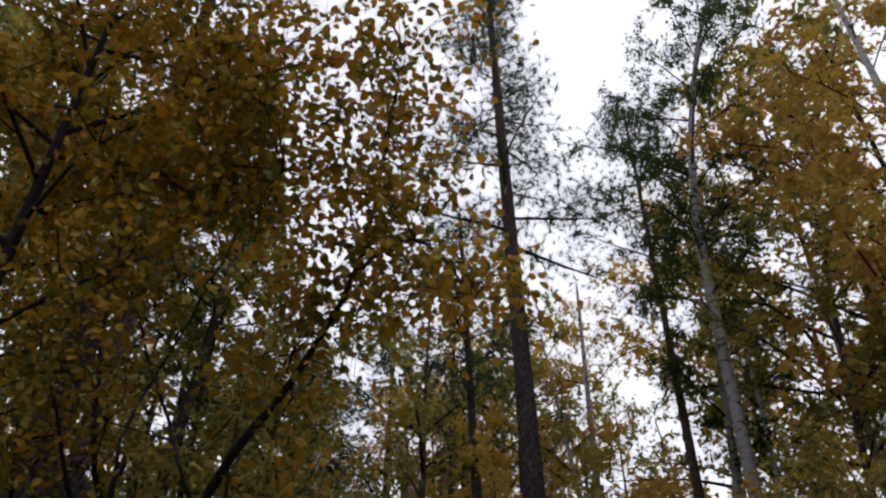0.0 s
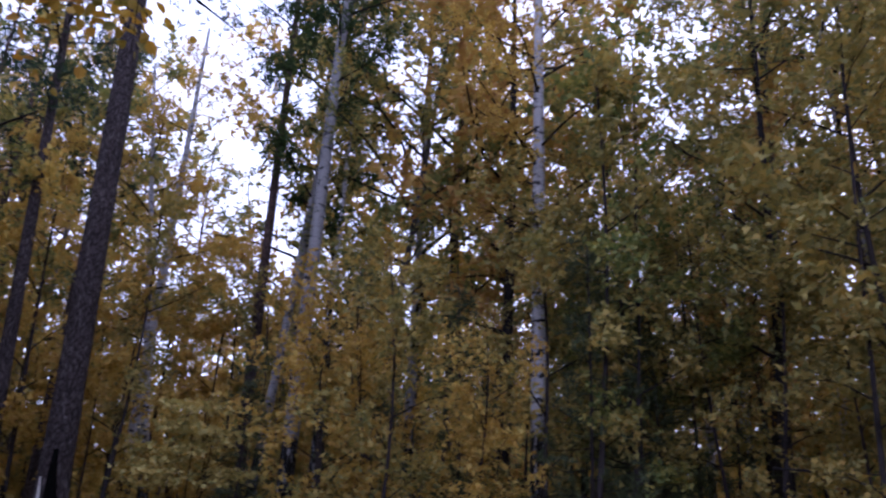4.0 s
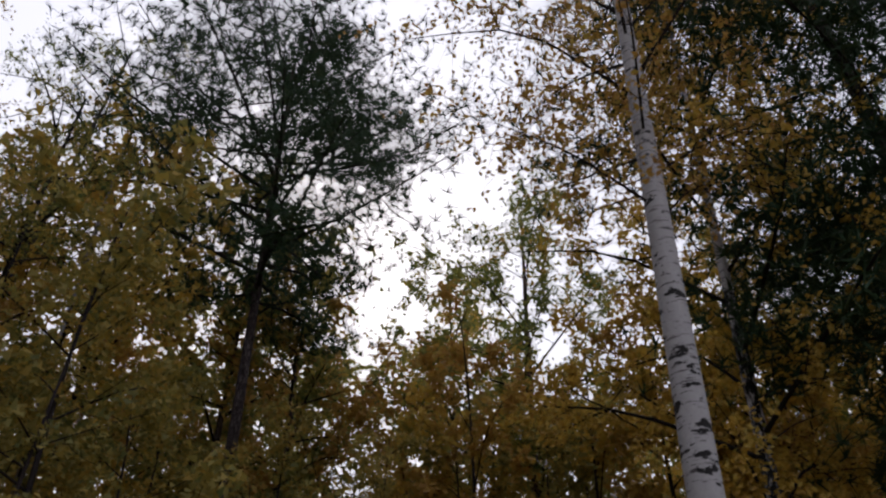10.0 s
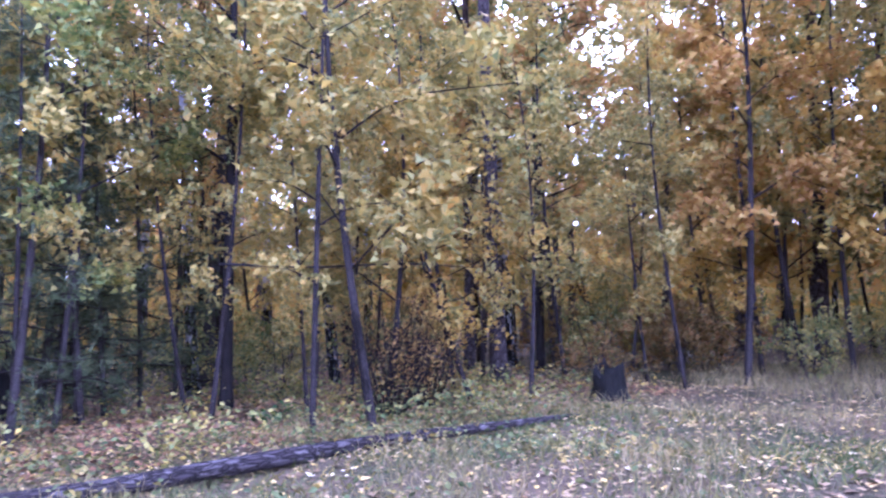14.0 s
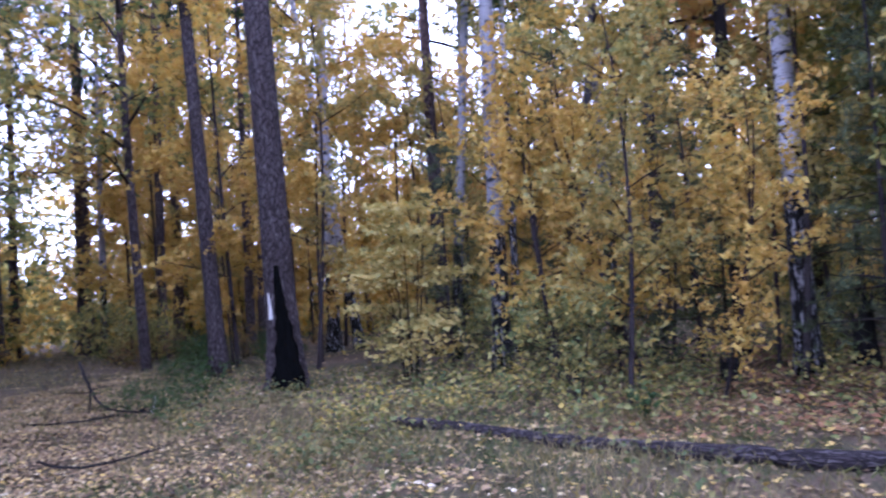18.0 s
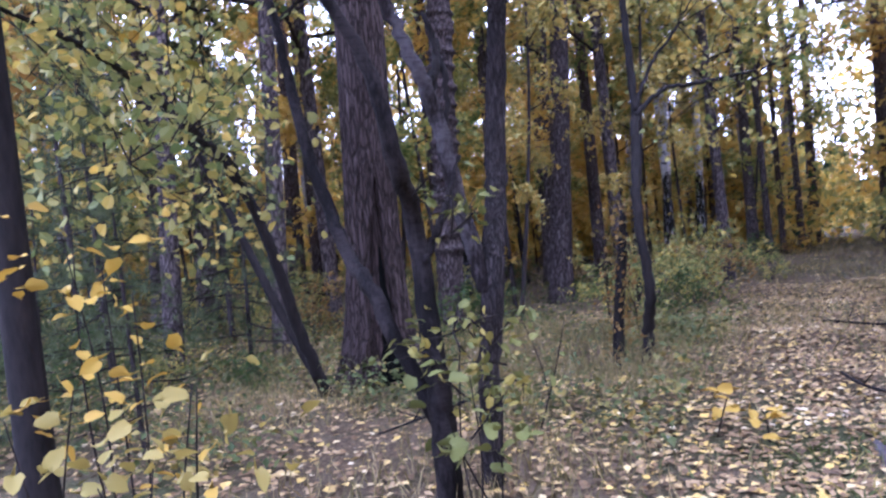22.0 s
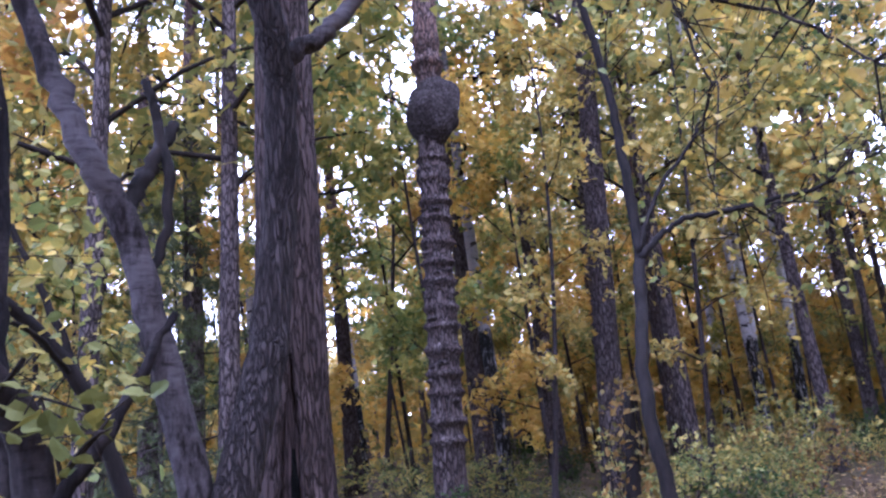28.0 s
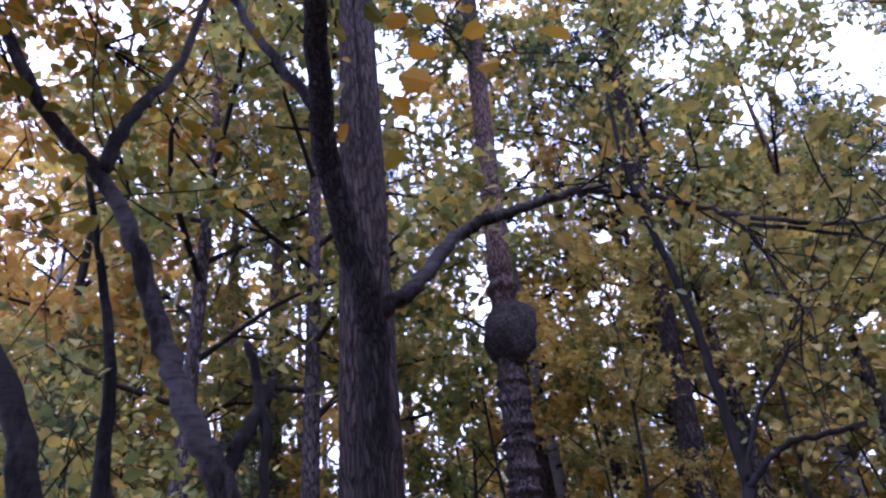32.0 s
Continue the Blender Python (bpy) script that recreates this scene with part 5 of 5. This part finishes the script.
def stump(x, y, r, h, seed, label):
    rng = np.random.default_rng(seed)
    ob = thing("stump", (x, y, float(ground_z(x, y)) - 0.05), label, "stump")
    n, rings = 26, 12
    zs = np.linspace(0, 1, rings)
    a = np.linspace(0, 2 * np.pi, n, endpoint=False)
    roots = 1 + 0.28 * np.cos(5 * a + seed) + 0.1 * rng.normal(0, 1, n)
    topz = h * (1 + 0.16 * rng.normal(0, 1, n) + 0.18 * np.cos(a + 1))
    v = []
    for z in zs:
        rr = r * (0.86 + np.exp(-z * 5) * 0.55 * roots) * (1 + 0.03 * rng.normal(0, 1, n))
        v.append(np.stack([rr * np.cos(a), rr * np.sin(a), z * topz], 1))
    v.append(np.stack([0.45 * r * np.cos(a), 0.45 * r * np.sin(a), topz * 0.72], 1))
    v = np.concatenate(v)
    i, k = np.meshgrid(np.arange(rings), np.arange(n), indexing="ij")
    q = np.stack([i * n + k, i * n + (k + 1) % n, (i + 1) * n + (k + 1) % n, (i + 1) * n + k], -1).reshape(-1, 4)
    c = len(v)
    v = np.vstack([v, (0, 0, h * 0.66)])
    t = np.stack([np.full(n, c), rings * n + np.arange(n), rings * n + (np.arange(n) + 1) % n], 1)
    part("body", mesh_of("body", v, q, t, stump_wood), ob)


stump_wood = bark_plain("weathered_stump_wood", (0.003, 0.003, 0.003), (0.014, 0.012, 0.011), scale=(1, 1, 0.15), lichen=0.02)
stump(7.62, 8.34, 0.27, 0.5, 1, "weathered black stump with spreading roots")
stump(-1.75, 12.0, 0.15, 0.36, 2, "small burnt stump in the litter")
stump(0.05, 12.75, 0.17, 0.8, 3, "tall burnt snag beside a birch")
stump(-3.9, 11.9, 0.1, 0.22, 4, "small dark rotten stump")


def dead_branch(pts, r, label, side=4, seed=0, bark=None, name="dead_branch"):
    rng = np.random.default_rng(seed + 900)
    b = np.array(pts[0])
    ob = thing(name, tuple(b), label, "branch")
    p = smooth_line(np.array(pts) - b, 14)
    s = Soup()
    tube(s, p, [r, r * 0.75, r * 0.3], 7)
    part("branch", s.mesh("branch", bark or dark_bark), ob)
    for _ in range(side):
        k = rng.integers(3, 12)
        t = Soup()
        d = rng.normal(0, 0.25, 3)
        d[2] = abs(d[2]) * 0.5
        tube(t, smooth_line([p[k], p[k] + d * 0.6, p[k] + d * 1.3], 5), [r * 0.4, r * 0.12], 4)
        part("twig", t.mesh("twig", bark or dark_bark), ob)


dead_branch([(-8.3, 6.15, 0.05), (-7.85, 6.0, 0.05), (-7.5, 6.1, 0.04), (-7.3, 6.6, 0.06), (-7.25, 7.0, 0.1)], 0.015, "curved dead branch lying on fallen leaves", 5, 1)
dead_branch([(-8.3, 8.83, 0.06), (-8.1, 9.4, 0.06), (-7.9, 10.1, 0.07), (-7.6, 10.6, 0.06)], 0.024, "dead branch lying near the charred pine", 3, 2)
dead_branch([(-11.9, 9.7, 0.75), (-11.1, 9.2, 0.4), (-10.2, 8.7, 0.16), (-9.3, 8.6, 0.12), (-8.8, 8.7, 0.15)], 0.022, "broken branch propped on a brush pile", 8, 3)
dead_branch([(-10.9, 7.9, 0.05), (-10.2, 8.1, 0.06), (-9.6, 8.5, 0.1)], 0.018, "dead branch on the brush pile", 6, 4)
dead_branch([(-10.9, 9.0, -0.05), (-10.88, 9.02, 0.3), (-10.86, 9.0, 0.62)], 0.02, "short dead stick standing upright", 1, 5)
dead_branch([(-9.6, 9.0, 0.05), (-9.5, 8.95, 0.14), (-9.45, 8.9, 0.3)], 0.035, "bare white splinter of broken wood", 0, 6, pale_wood)
dead_branch([(2.2, 9.2, 2.05), (3.3, 9.0, 2.0), (4.4, 8.7, 2.02), (5.4, 8.4, 1.95)], 0.016, "thin bare branch caught across young trees", 4, 7)
dead_branch([(-9.2, 3.3, 0.05), (-8.6, 2.7, 0.06), (-8.2, 2.2, 0.05)], 0.02, "dead branch lying on the litter", 3, 8)
for k, (x, y) in enumerate(((14.2, 5.9), (14.6, 5.5), (13.8, 5.6))):
    dead_branch([(x, y, -0.05), (x + 0.05, y, 0.5), (x + 0.2, y + 0.1, 0.95)], 0.02, "pale bare stick standing in the grass", 0, 20 + k, pale_wood)


# ---- saplings close to the lens and seedlings on the litter ----
def seedling(x, y, h, n, size, mat, seed, label, name="seedling", stems=1):
    rng = np.random.default_rng(seed)
    ob = thing(name, (x, y, float(ground_z(x, y)) - 0.03), label, "plant")
    for s_ in range(stems):
        e = np.array([rng.normal(0, 0.12), rng.normal(0, 0.12), h * rng.uniform(0.75, 1)])
        ln = smooth_line([(0, 0, 0), e * 0.5 + rng.normal(0, 0.03, 3), e], 8)
        s = Soup()
        tube(s, ln, [0.007, 0.003], 5)
        stalk = part("stem", s.mesh("stem", twig_bark), ob)
        for k in range(n):
            c = ln[rng.integers(3, 8)] + rng.normal(0, 1, 3) * np.array([0.11, 0.11, 0.05]) * (0.5 + h)
            lf = Soup()
            broad_leaf(lf, c, size * rng.uniform(0.7, 1.2), rng)
            part("leaf", lf.mesh("leaf", mat, True), stalk)


seedling(-7.45, 4.5, 0.45, 9, 0.1, leaf_bright, 1, "seedling with large bright yellow leaves")
seedling(-7.2, 4.75, 0.3, 7, 0.1, leaf_bright, 2, "seedling with large bright yellow leaves")
seedling(-6.5, 2.75, 0.75, 8, 0.1, leaf_lime, 3, "sapling with pale lime leaves at the tree's foot", stems=2)
seedling(-6.35, 2.6, 0.95, 8, 0.09, leaf_lime, 4, "sapling with pale lime leaves at the tree's foot", stems=2)
seedling(-8.3, 3.6, 0.9, 3, 0.05, leaf_lime, 5, "thin bare seedling in the litter")
seedling(-8.0, 3.4, 1.0, 3, 0.05, leaf_lime, 6, "thin bare seedling in the litter")
seedling(-2.5, 8.95, 0.35, 14, 0.1, leaf_green, 7, "small dark green leafy plant", stems=2)
seedling(2.85, 9.1, 0.35, 16, 0.1, leaf_green, 8, "small blue-green leafy plant", stems=2)
for k, (x, y, h) in enumerate(((-5.75, 1.35, 1.35), (-5.95, 1.1, 1.5), (-5.55, 1.2, 0.95), (-6.3, 0.9, 1.7), (-5.85, 0.8, 1.1))):
    seedling(x, y, h, 16, 0.085, (leaf_pale, leaf_bright)[k % 2], 30 + k, "aspen sapling with round yellow leaves", "aspen_sapling", stems=2)


# ---- litter, grass and herbs: more than one could count ----
def sprinkle(n, seed, region, gap=None):
    rng = np.random.default_rng(seed)
    x, y = rng.uniform(region[0], region[1], n * 3), rng.uniform(region[2], region[3], n * 3)
    if gap is not None:
        keep = rng.uniform(0, 1, n * 3) < gap(x, y)
        x, y = x[keep], y[keep]
    x, y = x[:n], y[:n]
    return np.stack([x, y, ground_z(x, y)], 1), rng


def patchy(x, y):
    return 0.5 + 0.5 * np.sin(1.3 * x + 2.1 * np.sin(0.8 * y)) * np.cos(1.1 * y + 1.7 * np.sin(0.9 * x))


p, rng = sprinkle(98000, 71, (-15, 10, -5, 14), lambda x, y: np.where((x > -4.2) & (y < 7.5), 0.16, 0.3) + np.where(x < -3.5, 0.62, 0.12) * np.exp(-(trail_gap(x, y) / 1.8) ** 2))
s = Soup()
leaf_cards(s, p + rng.uniform(0.005, 0.03, (len(p), 1)) * np.array([0, 0, 1]), 0.062, rng, 3.0, 0.75)
tagged(new("fallen_leaves", s.mesh("fallen_leaves", litter_leaves, False)), "dry pale brown and yellow leaves on the ground", "leaf litter", "", "stuff")
p, rng = sprinkle(24000, 72, (-30, 20, -6, 28))
s = Soup()
leaf_cards(s, p + np.array([0, 0, 0.02]), 0.1, rng, 4.0, 0.75)
tagged(new("fallen_leaves", s.mesh("fallen_leaves", litter_leaves, False)), "dry leaves strewn farther into the wood", "leaf litter", "", "stuff")


def blades(p, rng, h, w, lean=0.35):
    n = len(p)
    d = rng.normal(0, lean, (n, 3)) * np.array([1, 1, 0]) + np.array([0, 0, 1])
    hh = (h * rng.uniform(0.5, 1.3, n))[:, None]
    sx = unit(np.cross(d, rng.normal(0, 1, (n, 3)))) * w
    bend = rng.normal(0, 0.25, (n, 3)) * np.array([1, 1, 0]) * hh
    m, e = p + d * hh * 0.55, p + d * hh + bend - np.array([0, 0, 0.1]) * hh
    v = np.stack([p - sx, p + sx, m + sx * 0.7, m - sx * 0.7, e], 1).reshape(-1, 3)
    i = np.arange(n)[:, None] * 5
    s = Soup()
    s.add(v, i + np.array([0, 1, 2, 3]), i + np.array([3, 2, 4]))
    return s


p, rng = sprinkle(22000, 73, (-13, 8, 0.5, 10), lambda x, y: np.clip(patchy(x, y) * 1.4 - 0.45, 0, 1) * np.clip(np.where(x > -4.0, 1.3, trail_gap(x, y) / 1.3 - 0.2), 0.04, 1))
tagged(new("grass", blades(p, rng, 0.2, 0.004).mesh("grass", grass_blades, True)), "short thin autumn grass among the leaves", "grass", "", "stuff")
p, rng = sprinkle(12000, 81, (-7, 7, 3.4, 8.8), lambda x, y: np.clip(patchy(x * 0.9 + 2, y * 1.1 + 1) * 1.5 - 0.25, 0.08, 1))
tagged(new("grass", blades(p, rng, 0.1, 0.006, 0.6).mesh("grass", herb_leaves, True)), "low green-brown grass before the fallen log", "grass", "", "stuff")
p, rng = sprinkle(1800, 74, (-12, -8.2, 3.0, 6.6), lambda x, y: np.clip(trail_gap(x, y) / 1.0 - 0.7, 0, 1) * patchy(x * 2, y * 2))
tagged(new("grass", blades(p, rng, 0.34, 0.004, 0.4).mesh("grass", grass_blades, True)), "tufts of longer pale grass by the path", "grass", "", "stuff")
p, rng = sprinkle(9000, 78, (-30, -8.5, 6, 24), lambda x, y: np.clip(1.2 - trail_gap(x, y) / 2.6, 0, 1) * (0.25 + 0.75 * patchy(x, y)))
tagged(new("grass", blades(p, rng, 0.16, 0.007).mesh("grass", grass_blades, True)), "short grass along the farther path", "grass", "", "stuff")
p, rng = sprinkle(7000, 75, (8.5, 19, 3, 9.5), lambda x, y: 0.2 + 0.8 * (np.hypot(x - 13, y - 6.8) < 3.6))
tagged(new("grass", blades(p, rng, 0.26, 0.005).mesh("grass", grass_blades, True)), "tall faded grass in the clearing", "grass", "", "stuff")
p, rng = sprinkle(13000, 76, (-13, 6, 3.6, 13), lambda x, y: np.clip(patchy(x + 3, y) * 1.6 - 0.6, 0, 1) * np.where(trail_gap(x, y) > 1.3, 1, 0.7 * (x > -4)))
s = Soup()
leaf_cards(s, p + rng.uniform(0.04, 0.26, (len(p), 1)) * np.array([0, 0, 1]), 0.066, rng, 1.0, 0.7)
tagged(new("herbs", s.mesh("herbs", herb_leaves, False)), "low green leafy herbs covering the ground", "undergrowth", "", "stuff")
p, rng = sprinkle(18000, 77, (-18, -7.5, -2, 8), lambda x, y: np.clip(patchy(x, y + 2) * 1.5 - 0.4, 0, 1) * (trail_gap(x, y) > 1.2))
s = Soup()
leaf_cards(s, p + rng.uniform(0.04, 0.45, (len(p), 1)) ** 1.3 * np.array([0, 0, 1]), 0.066, rng, 1.0, 0.7)
tagged(new("herbs", s.mesh("herbs", herb_leaves, False)), "green and yellowing undergrowth about the pines", "undergrowth", "", "stuff")


p, rng = sprinkle(10000, 79, (-6.5, 8, 7.6, 15), lambda x, y: np.clip(patchy(x * 1.3 + 1, y) * 1.7 - 0.5, 0, 1))
s = Soup()
leaf_cards(s, p + rng.uniform(0.04, 0.55, (len(p), 1)) ** 1.4 * np.array([0, 0, 1]), 0.075, rng, 1.0, 0.7)
tagged(new("herbs", s.mesh("herbs", leaf_mixed, False)), "low yellowing seedlings and herbs behind the log", "undergrowth", "", "stuff")
p, rng = sprinkle(14000, 80, (-3, 9, 8.0, 16.5))
s = Soup()
leaf_cards(s, p + rng.uniform(0.01, 0.04, (len(p), 1)) * np.array([0, 0, 1]), 0.085, rng, 3.0, 0.75)
tagged(new("fallen_leaves", s.mesh("fallen_leaves", litter_brown, False)), "red-brown leaves under the birches behind the log", "leaf litter", "", "stuff")


# ---- a thin, uneven dark patch on the path ----
patch_dark = bark_plain("dark_ground", (0.035, 0.029, 0.031), (0.09, 0.078, 0.082), scale=(1, 1, 1), lichen=0.0)
rng = np.random.default_rng(95)
a = np.linspace(0, 2 * np.pi, 22, endpoint=False)
rim = 1 + 0.15 * rng.normal(0, 1, 22)
v = np.vstack([np.stack([1.0 * rim * np.cos(a), 0.17 * rim * np.sin(a), 0 * a - 0.01], 1), np.stack([0.9 * rim * np.cos(a), 0.12 * rim * np.sin(a), 0 * a + 0.025], 1), [(0, 0, 0.03)]])
k = np.arange(22)
ob = new("path_patch", mesh_of("path_patch", v, np.stack([k, (k + 1) % 22, 22 + (k + 1) % 22, 22 + k], 1), np.stack([22 + k, 22 + (k + 1) % 22, np.full(22, 44)], 1), patch_dark))
ob.matrix_basis = pose(-6.05, 4.95, float(ground_z(-6.05, 4.95)) - 0.008, 0, 0, -26)
tagged(ob, "thin dark patch on the path", "soil patch")
